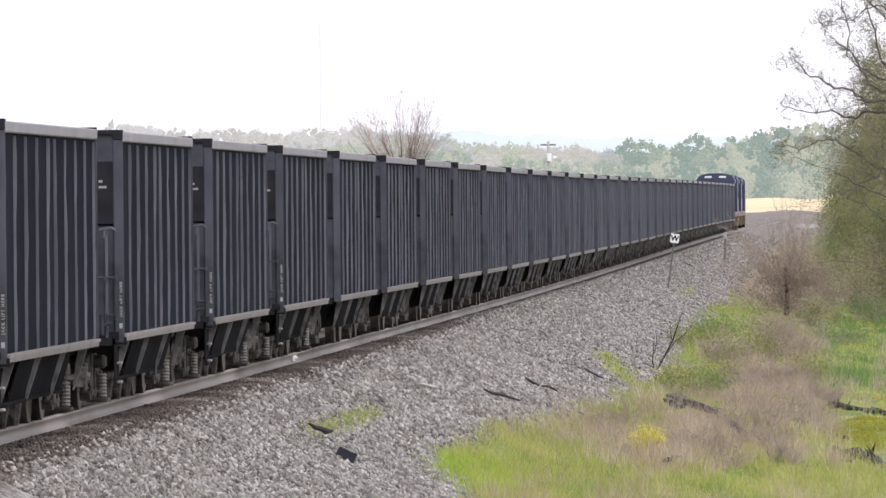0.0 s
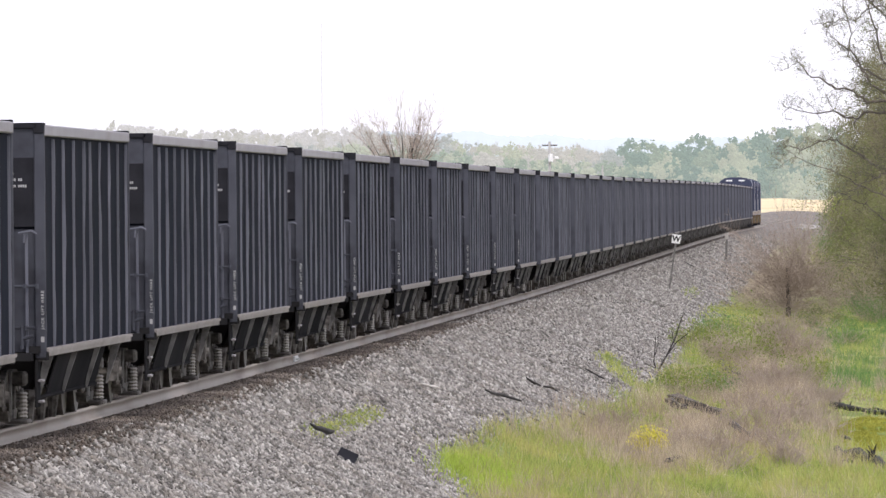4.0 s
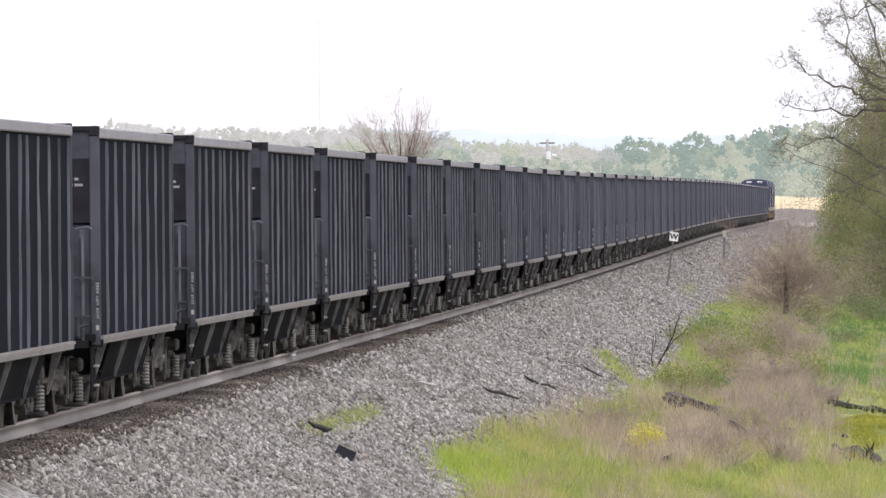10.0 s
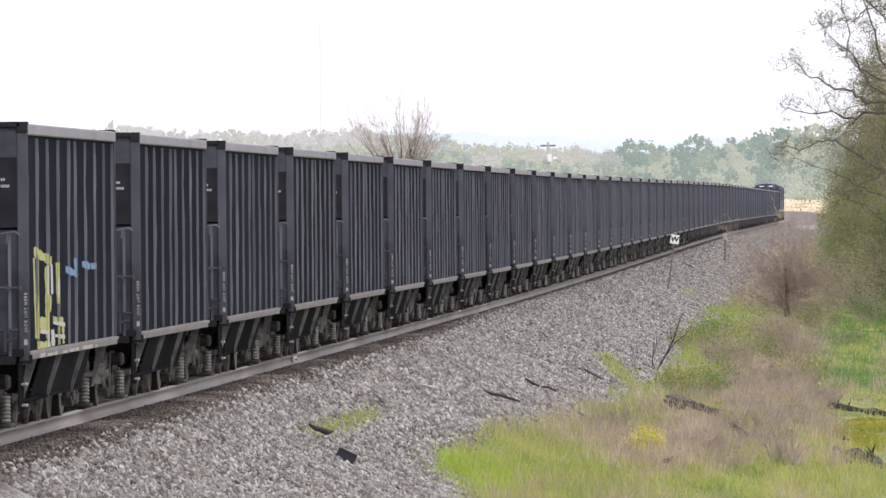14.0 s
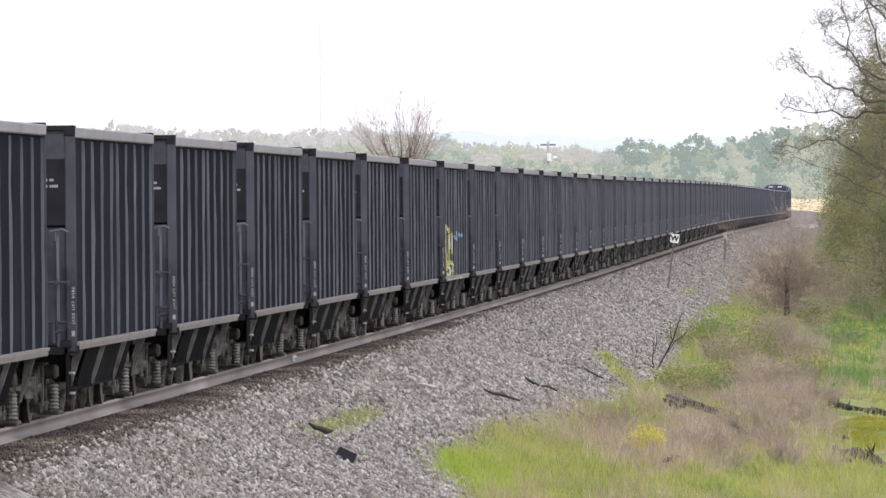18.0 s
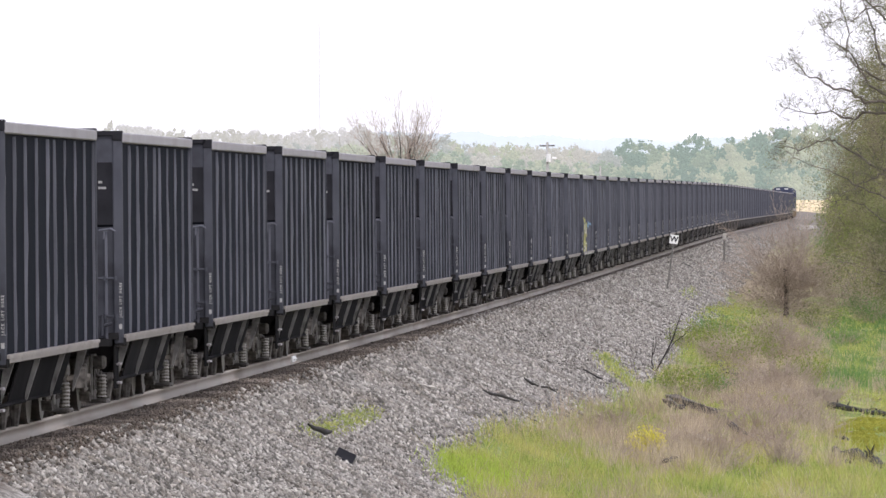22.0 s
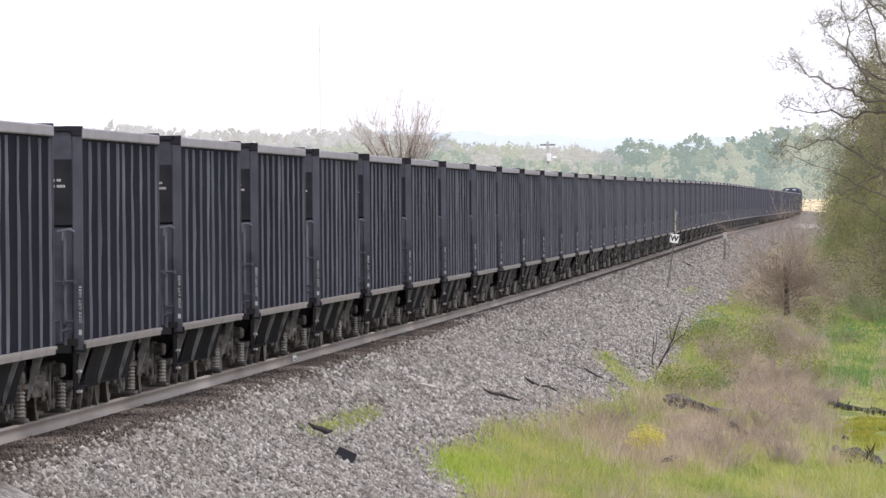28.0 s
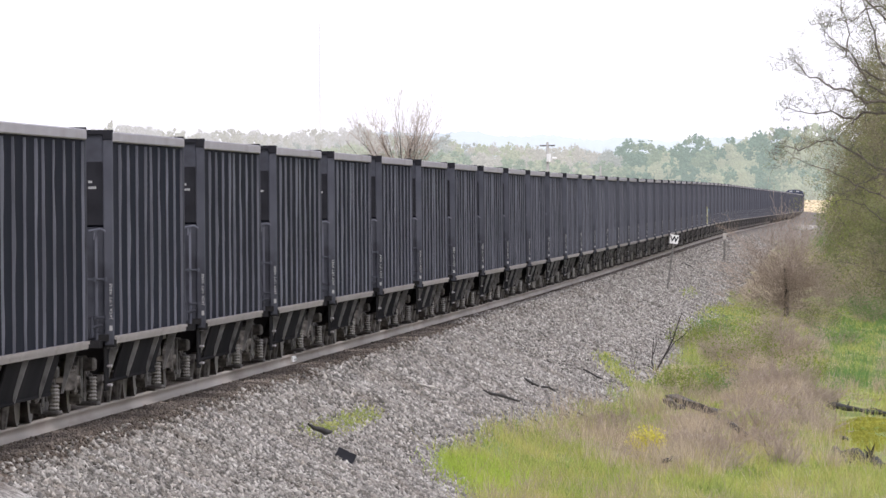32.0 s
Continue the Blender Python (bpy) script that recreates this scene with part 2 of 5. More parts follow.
M_BUD = surface("brown_bud", [(0.21, 0.185, 0.12), (0.34, 0.31, 0.19)], 0.35, 0.85, 0, 0.0, island=0.18, thin=0.45)
M_HERB = surface("green_herb", [(0.105, 0.205, 0.060), (0.21, 0.33, 0.105)], 0.6, 0.85, 0, 0.0, island=0.15, thin=0.5)
M_BLOSSOM = surface("yellow_flower", [(0.62, 0.57, 0.06), (0.76, 0.70, 0.15)], 2, 0.8, 0, 0.0, island=0.2, thin=0.3)
M_LOG = surface("charred_wood", [(0.011, 0.010, 0.010), (0.042, 0.036, 0.033)], 3, 0.9, 0, 0.6, 12)
M_OLDWOOD = surface("grey_wood", [(0.035, 0.029, 0.025), (0.11, 0.092, 0.08)], 3, 0.9, 0, 0.5, 14)
M_PALEWOOD = surface("pale_wood", [(0.5, 0.46, 0.42), (0.68, 0.64, 0.6)], 3, 0.9, 0, 0.4, 14)
M_SIGN = surface("sign_white", [(0.72, 0.73, 0.72), (0.82, 0.82, 0.81)], 4, 0.5, 0, 0.05)
M_ROCK = surface("pale_rock", [(0.30, 0.28, 0.26), (0.50, 0.48, 0.45)], 2, 0.9, 0, 0.3, 10)
M_GALV = surface("weathered_steel", [(0.11, 0.105, 0.10), (0.20, 0.19, 0.18)], 6, 0.6, 0.3, 0.1)
M_LOCO_BLUE = surface("loco_blue", [(0.020, 0.026, 0.06), (0.032, 0.04, 0.085)], 1, 0.4, 0, 0.05)
M_LOCO_GREY = surface("loco_grey", [(0.30, 0.30, 0.31), (0.42, 0.42, 0.42)], 1, 0.5, 0, 0.05)
M_LOCO_YELLOW = surface("loco_yellow", [(0.15, 0.105, 0.06), (0.24, 0.17, 0.09)], 1, 0.5, 0, 0.05)
M_GLASS = surface("cab_glass", [(0.02, 0.025, 0.03), (0.03, 0.035, 0.04)], 1, 0.1, 0, 0.0)
# the mast's haze is an even glow put into its paint
M_MAST = haze_glow(surface("mast_haze_paint", [(0.2, 0.19, 0.19), (0.3, 0.29, 0.29)], 0.05, 0.6), (0.85, 0.88, 1.0), 0.33)
M_POLE = surface("pole_paint", [(0.40, 0.39, 0.38), (0.52, 0.51, 0.49)], 0.6, 0.8)


def ground_material():
    """Ballast on the bank, brown dust by the rail, soil and grass beyond, straw on the far field."""
    mat = bpy.data.materials.new("ground_cover")
    mat.use_nodes = True
    n, l = mat.node_tree.nodes, mat.node_tree.links
    bsdf = n["Principled BSDF"]
    bsdf.inputs["Roughness"].default_value = 0.95
    bsdf.inputs["Specular IOR Level"].default_value = 0.2
    geo = n.new("ShaderNodeNewGeometry")
    sep = n.new("ShaderNodeSeparateXYZ")
    l.new(geo.outputs["Position"], sep.inputs[0])

    def tex(kind, scale, detail=5):
        t = n.new(kind)
        t.inputs["Scale"].default_value = scale
        if kind == "ShaderNodeTexNoise":
            t.inputs["Detail"].default_value = detail
        l.new(geo.outputs["Position"], t.inputs["Vector"])
        return t

    def ramp(src, stops):
        r = n.new("ShaderNodeValToRGB")
        while len(r.color_ramp.elements) < len(stops):
            r.color_ramp.elements.new(0.5)
        for e, (p, c) in zip(r.color_ramp.elements, stops):
            e.position, e.color = p, (*c, 1)
        l.new(src, r.inputs[0])
        return r.outputs[0]

    def span(src, a, b, lo=0.0, hi=1.0):
        r = n.new("ShaderNodeMapRange")
        r.interpolation_type = "SMOOTHSTEP"
        for i, v in enumerate((a, b, lo, hi)):
            r.inputs[1 + i].default_value = v
        l.new(src, r.inputs[0])
        return r.outputs[0]

    def op(kind, a, b):
        r = n.new("ShaderNodeMath")
        r.operation = kind
        for i, v in enumerate((a, b)):
            if isinstance(v, (int, float)):
                r.inputs[i].default_value = v
            else:
                l.new(v, r.inputs[i])
        return r.outputs[0]

    def mix(f, a, b):
        r = n.new("ShaderNodeMixRGB")
        l.new(f, r.inputs[0])
        l.new(a, r.inputs[1])
        l.new(b, r.inputs[2])
        return r.outputs[0]

    cells = tex("ShaderNodeTexVoronoi", 15)
    bw = n.new("ShaderNodeRGBToBW")
    l.new(cells.outputs["Color"], bw.inputs[0])
    wide = tex("ShaderNodeTexNoise", 0.5)
    stone = ramp(bw.outputs[0], [(0.15, (0.14, 0.131, 0.121)), (0.5, (0.30, 0.284, 0.264)), (0.8, (0.55, 0.525, 0.49))])
    brown = ramp(tex("ShaderNodeTexNoise", 6).outputs["Fac"], [(0.35, (0.055, 0.041, 0.032)), (0.65, (0.155, 0.12, 0.094))])
    soil_a = ramp(tex("ShaderNodeTexNoise", 1.3).outputs["Fac"], [(0.3, (0.17, 0.125, 0.09)), (0.5, (0.32, 0.255, 0.18)), (0.7, (0.27, 0.30, 0.11))])
    soil_b = ramp(tex("ShaderNodeTexNoise", 5.0).outputs["Fac"], [(0.35, (0.14, 0.105, 0.08)), (0.5, (0.30, 0.23, 0.17)), (0.65, (0.40, 0.34, 0.22))])
    soil = mix(span(tex("ShaderNodeTexNoise", 2.3).outputs["Fac"], 0.42, 0.58), soil_a, soil_b)
    grass = ramp(tex("ShaderNodeTexNoise", 0.9).outputs["Fac"], [(0.3, (0.11, 0.165, 0.05)), (0.5, (0.22, 0.26, 0.08)), (0.7, (0.36, 0.35, 0.15))])
    straw = ramp(tex("ShaderNodeTexNoise", 0.02).outputs["Fac"], [(0.35, (0.62, 0.50, 0.30)), (0.65, (0.78, 0.64, 0.42))])
    cover = n.new("ShaderNodeAttribute")
    cover.attribute_name = "cover"
    lush = n.new("ShaderNodeAttribute")
    lush.attribute_name = "lush"
    patch = tex("ShaderNodeTexNoise", 1.7).outputs["Fac"]
    wob = op("MULTIPLY", op("SUBTRACT", wide.outputs["Fac"], 0.5), 2.2)
    near_rail = op("MULTIPLY", span(op("SUBTRACT", op("ABSOLUTE", op("SUBTRACT", sep.outputs[0], TRACK_X), 0), span(sep.outputs[1], 125, 165, 0.12, 0.0)), 2.05, 1.6), op("MULTIPLY", span(sep.outputs[1], 190, 330, 1.0, 0.55), span(tex("ShaderNodeTexNoise", 3).outputs["Fac"], 0.25, 0.5)))
    off_bank = span(op("ADD", cover.outputs["Fac"], op("MULTIPLY", op("SUBTRACT", patch, 0.5), 1.1)), 0.4, 0.6)
    col = mix(near_rail, stone, brown)
    green = mix(span(op("ADD", lush.outputs["Fac"], op("MULTIPLY", op("SUBTRACT", patch, 0.5), 0.9)), 0.35, 0.65), soil, grass)
    col = mix(off_bank, col, green)
    dull = ramp(tex("ShaderNodeTexNoise", 0.05).outputs["Fac"], [(0.3, (0.15, 0.125, 0.085)), (0.7, (0.20, 0.175, 0.12))])
    col = mix(span(op("ABSOLUTE", op("ADD", sep.outputs[0], 5), 0), 12, 16), col, dull)
    gravel = ramp(tex("ShaderNodeTexNoise", 0.2).outputs["Fac"], [(0.35, (0.16, 0.14, 0.125)), (0.65, (0.25, 0.225, 0.20))])
    col = mix(op("MULTIPLY", span(sep.outputs[1], 640, 820), span(sep.outputs[0], -30, -20)), col, gravel)
    col = mix(span(op("ADD", sep.outputs[1], op("MULTIPLY", sep.outputs[0], 3)), 1500, 1520), col, straw)
    l.new(col, bsdf.inputs["Base Color"])
    bp = n.new("ShaderNodeBump")
    bp.inputs["Strength"].default_value, bp.inputs["Distance"].default_value = 0.9, 0.05
    l.new(cells.outputs["Distance"], bp.inputs["Height"])
    bp.invert = True
    l.new(bp.outputs[0], bsdf.inputs["Normal"])
    return mat


# ======== ground ========
SECTION = [(-3000, 2.0), (-400, -1.0), (-60, -2.2), (-19.0, -2.4), (-13.6, -0.196), (-10.42, -0.196), (-6.57, -2.1), (-4.2, -2.55), (0.0, -2.85), (6.0, -2.7), (40, -1.5), (400, 2.0), (3000, 12.0)]


def section(x):
    for (a, za), (b, zb) in zip(SECTION, SECTION[1:]):
        if a <= x <= b:
            return za + (zb - za) * (x - a) / (b - a)
    return 0.0


def ground_z(x, y):
    base = section(x - (track_x(y) - TRACK_X)) if -60 < x < 12 else section(x)
    fill = smooth(560, 1000, y)
    if base < -0.2:
        base += (-0.2 - base) * 0.82 * fill
    far = 1.2 * smooth(1250, 1600, y) + 2.6 * smooth(1600, 2250, y)
    rough = 0.0
    if x > -9.9 or x < -13.8:
        k = smooth(-9.9, -5.0, x) if x > -9.9 else 1.0
        rough = (0.05 + 0.2 * k) * noise.noise(Vector((x * 0.5, y * 0.12, 3.0))) + 0.09 * k * noise.noise(Vector((x * 1.7, y * 0.5, 7.0)))
    return base + track_z(y) + far + rough


EDGE = [(0, -6.4), (143, -6.5), (148, -6.9), (152, -7.45), (186, -7.35), (197, -6.95), (208, -7.0), (229, -6.5), (240, -6.3), (311, -6.8), (400, -7.0), (475, -7.4), (560, -7.8), (800, -8.8), (5000, -9.4)]


def edge(y):
    """Where the stones end and the weeds begin."""
    for (a, xa), (b, xb) in zip(EDGE, EDGE[1:]):
        if a <= y <= b:
            return xa + (xb - xa) * (y - a) / (b - a)
    return -9.4


def cover_at(x, y):
    wave = 0.4 * noise.noise(Vector((x * 0.35, y * 0.05, 1.0))) + 0.25 * noise.noise(Vector((x * 1.7, y * 0.21, 5.0)))
    return smooth(-0.3, 0.4, x - edge(y) + wave) if x > TRACK_X else smooth(5.0, 6.0, TRACK_X - x)


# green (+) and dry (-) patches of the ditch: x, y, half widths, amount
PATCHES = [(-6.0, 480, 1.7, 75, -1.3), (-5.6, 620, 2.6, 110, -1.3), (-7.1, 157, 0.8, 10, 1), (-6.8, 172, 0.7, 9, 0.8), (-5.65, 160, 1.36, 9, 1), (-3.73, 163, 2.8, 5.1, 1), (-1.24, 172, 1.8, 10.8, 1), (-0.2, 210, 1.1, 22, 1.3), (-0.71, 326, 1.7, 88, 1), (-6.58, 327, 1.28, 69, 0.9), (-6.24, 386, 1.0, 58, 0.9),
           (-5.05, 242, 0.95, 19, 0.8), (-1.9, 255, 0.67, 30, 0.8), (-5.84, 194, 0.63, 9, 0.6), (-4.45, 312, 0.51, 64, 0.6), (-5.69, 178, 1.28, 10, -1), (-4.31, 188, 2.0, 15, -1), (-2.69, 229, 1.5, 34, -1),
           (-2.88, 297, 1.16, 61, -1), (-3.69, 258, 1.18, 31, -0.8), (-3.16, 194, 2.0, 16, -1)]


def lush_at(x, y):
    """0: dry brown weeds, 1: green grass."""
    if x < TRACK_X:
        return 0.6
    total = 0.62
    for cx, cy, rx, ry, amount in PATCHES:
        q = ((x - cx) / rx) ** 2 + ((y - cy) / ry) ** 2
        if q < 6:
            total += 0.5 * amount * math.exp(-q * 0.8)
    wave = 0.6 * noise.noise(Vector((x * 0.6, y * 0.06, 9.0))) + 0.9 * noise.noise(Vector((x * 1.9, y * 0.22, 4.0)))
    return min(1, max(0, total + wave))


def build_ground():
    xs = sorted({-3000, -1800, -1000, -600, -400, -250, -150, -100, -60, -40, -30, -24, *np.arange(-20, 8.01, 0.35).round(2).tolist(), 10, 13, 17, 22, 30, 40, 60, 100, 160, 250, 400, 700, 1200, 2000, 3000})
    ys, y = [-60.0, -30.0, 0.0, 30.0, 60.0, 80.0], 90.0
    while y < 4950:
        ys.append(y)
        y += max(0.5, (y - 60) * 0.012)
    ys.append(4960.0)
    verts = [(x, y, ground_z(x, y)) for y in ys for x in xs]
    w = len(xs)
    a = np.arange((len(ys) - 1) * w).reshape(-1, w)[:, :-1].ravel()
    ob = soup("ground", verts, np.stack([a, a + 1, a + w + 1, a + w], 1), ground_material(), None, True)
    me = ob.data
    for nm, fn in (("cover", cover_at), ("lush", lush_at)):
        me.attributes.new(nm, "FLOAT", "POINT").data.foreach_set("value", [fn(v[0], v[1]) for v in verts])
    tagged(ob, "grey stone railway bank running down to a weedy ditch and fields", "ground", kind="structure")


build_ground()

# ======== rails ========
RAIL = [(-0.075, -0.186), (0.075, -0.186), (0.075, -0.174), (0.012, -0.155), (0.009, -0.055), (0.036, -0.04), (0.036, -0.008), (0.028, 0.0), (-0.028, 0.0), (-0.036, -0.008), (-0.036, -0.04), (-0.009, -0.055), (-0.012, -0.155), (-0.075, -0.174)]


def build_rails():
    ys = [-40, 40, 90, *range(120, 900, 20), *range(900, 1720, 60)]
    for side, nm in ((0.7535, "near"), (-0.7535, "far")):
        verts = [(track_x(y) + side + px, y, track_z(y) + pz) for y in ys for px, pz in RAIL]
        k = len(RAIL)
        faces = [(i * k + j, i * k + (j + 1) % k, (i + 1) * k + (j + 1) % k, (i + 1) * k + j) for i in range(len(ys) - 1) for j in range(k)]
        ob = soup("rail", verts, faces, M_RAILTOP)
        tagged(ob, "dusty pale steel rail on wooden sleepers in ballast", "rail", "rails", "structure")
        if nm == "near":
            joint = thing("rail_joint", "pale bolted joint bar on the rail's side", "rail joint", pose(track_x(166) + side, 166, track_z(166)))
            part("bar", one(0.014, 0.055, -0.45, 0.45, -0.15, -0.04, bevel=0.008), M_SIGN, joint)
            for j in range(3):
                part("bolt", rod(bmesh.new(), (0.05, -0.3 + 0.3 * j, -0.1), (0.085, -0.3 + 0.3 * j, -0.1), 0.022), M_SIGN, joint)
    verts, faces = [], []
    rnd = random.Random(5)
    y = 60.0
    while y < 700:
        c, z, dx = track_x(y), track_z(y) - 0.187, rnd.uniform(-0.05, 0.05)
        i = len(verts)
        verts += [(c + dx + sx * 1.3, y + sy * 0.115, z - (0.15 if lo else 0)) for lo in (1, 0) for sx, sy in ((-1, -1), (1, -1), (1, 1), (-1, 1))]
        faces += [(i + 4, i + 5, i + 6, i + 7), (i, i + 1, i + 5, i + 4), (i + 1, i + 2, i + 6, i + 5), (i + 2, i + 3, i + 7, i + 6), (i + 3, i, i + 4, i + 7)]
        y += 0.5
    tagged(soup("sleepers", verts, faces, M_TIE), "dark creosoted wooden sleepers half buried in ballast", "sleepers", kind="stuff")


build_rails()


def build_ballast():
    """Loose broken stones, thick on the near bank and thinner farther off."""
    rs = np.random.RandomState(11)
    shape = np.array([(1, 0, 0), (-1, 0, 0), (0, 1, 0), (0, -1, 0), (0, 0, 1), (0, 0, -0.6)], float)
    tri = np.array([(0, 2, 4), (2, 1, 4), (1, 3, 4), (3, 0, 4), (2, 0, 5), (1, 2, 5), (3, 1, 5), (0, 3, 5)])

    def heap(x, y, z, size, mat, label):
        m = len(x)
        r = size * rs.uniform(0.55, 1.35, m)
        v = shape[None] * rs.uniform(0.6, 1.25, (m, 6, 1)) * r[:, None, None] * rs.uniform(0.6, 1.2, (m, 1, 3))
        a, b = rs.uniform(0, 6.28, m), rs.uniform(-0.6, 0.6, m)
        ca, sa, cb, sb = np.cos(a)[:, None], np.sin(a)[:, None], np.cos(b)[:, None], np.sin(b)[:, None]
        vx, vy, vz = v[..., 0], v[..., 1] * cb - v[..., 2] * sb, v[..., 1] * sb + v[..., 2] * cb
        v = np.stack([vx * ca - vy * sa + x[:, None], vx * sa + vy * ca + y[:, None], vz + z[:, None] + r[:, None] * 0.25], -1).reshape(-1, 3)
        f = (tri[None] + (np.arange(m) * 6)[:, None, None]).reshape(-1, 3)
        tagged(soup("ballast", v, f, mat), label, "ballast", kind="stuff")

    for y0, y1, per, size in ((100, 150, 185, 0.045), (150, 220, 108, 0.053), (220, 300, 60, 0.045), (300, 440, 30, 0.05), (440, 560, 14, 0.06), (560, 760, 9, 0.07)):
        count = int((y1 - y0) * 4.7 * per)
        x, y = rs.uniform(-10.4 if y0 < 220 else -10.95, -6.0, count), rs.uniform(y0, y1, count)
        keep = np.array([rs.rand() > cover_at(a, b) * 1.02 and rs.rand() < (0.1 if b < 220 else 0.4) + 0.9 * smooth(1.5, 1.95, a - track_x(b) + 0.4 * smooth(200, 270, b) - 0.1 * (1 - smooth(125, 165, b))) for a, b in zip(x.tolist(), y.tolist())])
        x, y = x[keep], y[keep]
        z = np.array([ground_z(a, b) for a, b in zip(x.tolist(), y.tolist())])
        heap(x, y, z, size, M_STONE, "loose broken grey ballast stones on the bank")
    for y0, y1, per in ((100, 160, 120), (160, 240, 90), (240, 330, 50)):
        count = int((y1 - y0) * 1.1 * per)
        y = rs.uniform(y0, y1, count)
        off = rs.triangular(0.84, 1.1, 2.0, count)
        x = np.array([track_x(b) for b in y.tolist()]) + off
        z = np.array([ground_z(a, b) for a, b in zip(x.tolist(), y.tolist())])
        heap(x, y, z, 0.028, M_DIRT, "brown dust-fouled small stones beside the rail")


build_ballast()


# ======== hopper cars ========
def letter(text, size, mat, parent, m, bold=0.012, spacing=1.0):
    cu = bpy.data.curves.new(text, "FONT")
    cu.body, cu.size, cu.align_x, cu.align_y, cu.extrude = text, size, "CENTER", "CENTER", 0.002
    cu.offset, cu.space_character = bold, spacing
    tmp = new("letter", cu)
    bpy.context.view_layer.update()
    me = bpy.data.meshes.new_from_object(tmp.evaluated_get(bpy.context.evaluated_depsgraph_get()))
    bpy.data.objects.remove(tmp)
    ob = link_mesh("letter", me, mat, parent)
    ob.matrix_basis = m
    return ob


HALF = 6.12          # half the body's length
W = 1.56             # half the width over the side sheets
TOP, SILL = 3.87, 1.06
RIB_OUT = 0.030      # how far the ribs stand out
RIBS = (0.47, 1.89, 3.32, 4.64, 5.94)


def rib_bar(x0, x1, y, half, z0, z1, rnd):
    """A side rib with the slight waves that years of unloading leave."""
    bm = bmesh.new()
    rings, sway, lean = [], 0.0, 0.0
    for i in range(11):
        sway = 0.7 * sway + rnd.gauss(0, 0.0035)
        lean = 0.7 * lean + rnd.gauss(0, 0.012)
        z = z0 + (z1 - z0) * i / 10
        a, b = y - half + lean, y + half + lean
        rings.append([bm.verts.new(q) for q in ((x0, a, z), (x1 + sway, a + half * 0.25, z), (x1 + sway, b - half * 0.25, z), (x0, b, z))])
    for lo_r, hi_r in zip(rings, rings[1:]):
        for k in range(3):
            bm.faces.new((lo_r[k], lo_r[k + 1], hi_r[k + 1], hi_r[k]))
    bm.faces.new(rings[0][::-1])
    bm.faces.new(rings[-1])
    bmesh.ops.recalc_face_normals(bm, faces=bm.faces)
    return bm


def truck(car, y, full):
    """A two-axle truck: cast side frames, springs, bolster, wheels."""
    t = thing("truck", "", "", pose(0, y, 0))
    t.parent = car
    for dy in (-0.89, 0.89):
        bm = rod(bmesh.new(), (-1.1, dy, 0.46), (1.1, dy, 0.46), 0.085, sides=8)
        for s in (-1, 1):
            rod(bm, (s * 0.69, dy, 0.46), (s * 0.83, dy, 0.46), 0.46, sides=20)
            rod(bm, (s * 0.65, dy, 0.46), (s * 0.69, dy, 0.46), 0.485, sides=20)
        part("wheelset", bm, M_WHEEL, t)
    for s in (-1, 1):
        bm = bmesh.new()
        outer = [(-1.12, 0.36), (-1.12, 0.62), (-0.62, 0.80), (0.62, 0.80), (1.12, 0.62), (1.12, 0.36), (0.82, 0.36), (0.72, 0.50), (0.30, 0.62), (0.30, 0.30), (0.62, 0.30), (0.48, 0.16), (-0.48, 0.16), (-0.62, 0.30), (-0.30, 0.30), (-0.30, 0.62), (-0.72, 0.50), (-0.82, 0.36)]
        x0, x1 = sorted((s * 0.96, s * 1.10))
        prism(bm, [outer[i] for i in (0, 1, 2, 3, 4, 5, 6, 7, 8, 15, 16, 17)], "x", x0, x1)
        prism(bm, [outer[i] for i in (10, 11, 12, 13)], "x", x0, x1)
        for q in (-0.36, 0.36):
            box(bm, x0, x1, q - 0.06, q + 0.06, 0.29, 0.64)
        part("side_frame", bm, M_TRUCK, t)
        if full:
            bm = bmesh.new()
            rings = []
            for i in range(15):
                rr = 0.115 if i % 2 else 0.082
                rings.append([bm.verts.new((s * 1.225 + rr * 0.66 * math.cos(k * 0.6283), rr * 1.3 * math.sin(k * 0.6283), 0.19 + i * 0.024)) for k in range(10)])
            for lo_r, hi_r in zip(rings, rings[1:]):
                for k in range(10):
                    bm.faces.new((lo_r[k], lo_r[(k + 1) % 10], hi_r[(k + 1) % 10], hi_r[k]))
            part("spring", bm, M_SPRING, t, "pale worn coil springs")
    if full:
        for dy in (-0.89, 0.89):
            bm = one(1.04, 1.11, dy - 0.15, dy + 0.15, 0.30, 0.70, bevel=0.03)
            rod(bm, (1.0, dy, 0.46), (1.15, dy, 0.46), 0.115, 0.095, 12)
            part("axle_box", bm, M_TRUCK, t)
        part("hanger", one(1.10, 1.14, -0.47, -0.40, 0.24, 0.80, bevel=0.01), M_GUSSET, t)
        part("bolster", one(-1.28, 1.28, -0.22, 0.22, 0.60, 0.78, bevel=0.03), M_TRUCK, t)
        part("spring_seat", one(1.02, 1.32, -0.24, 0.24, 0.13, 0.185, bevel=0.015), M_TRUCK, t)
    return t


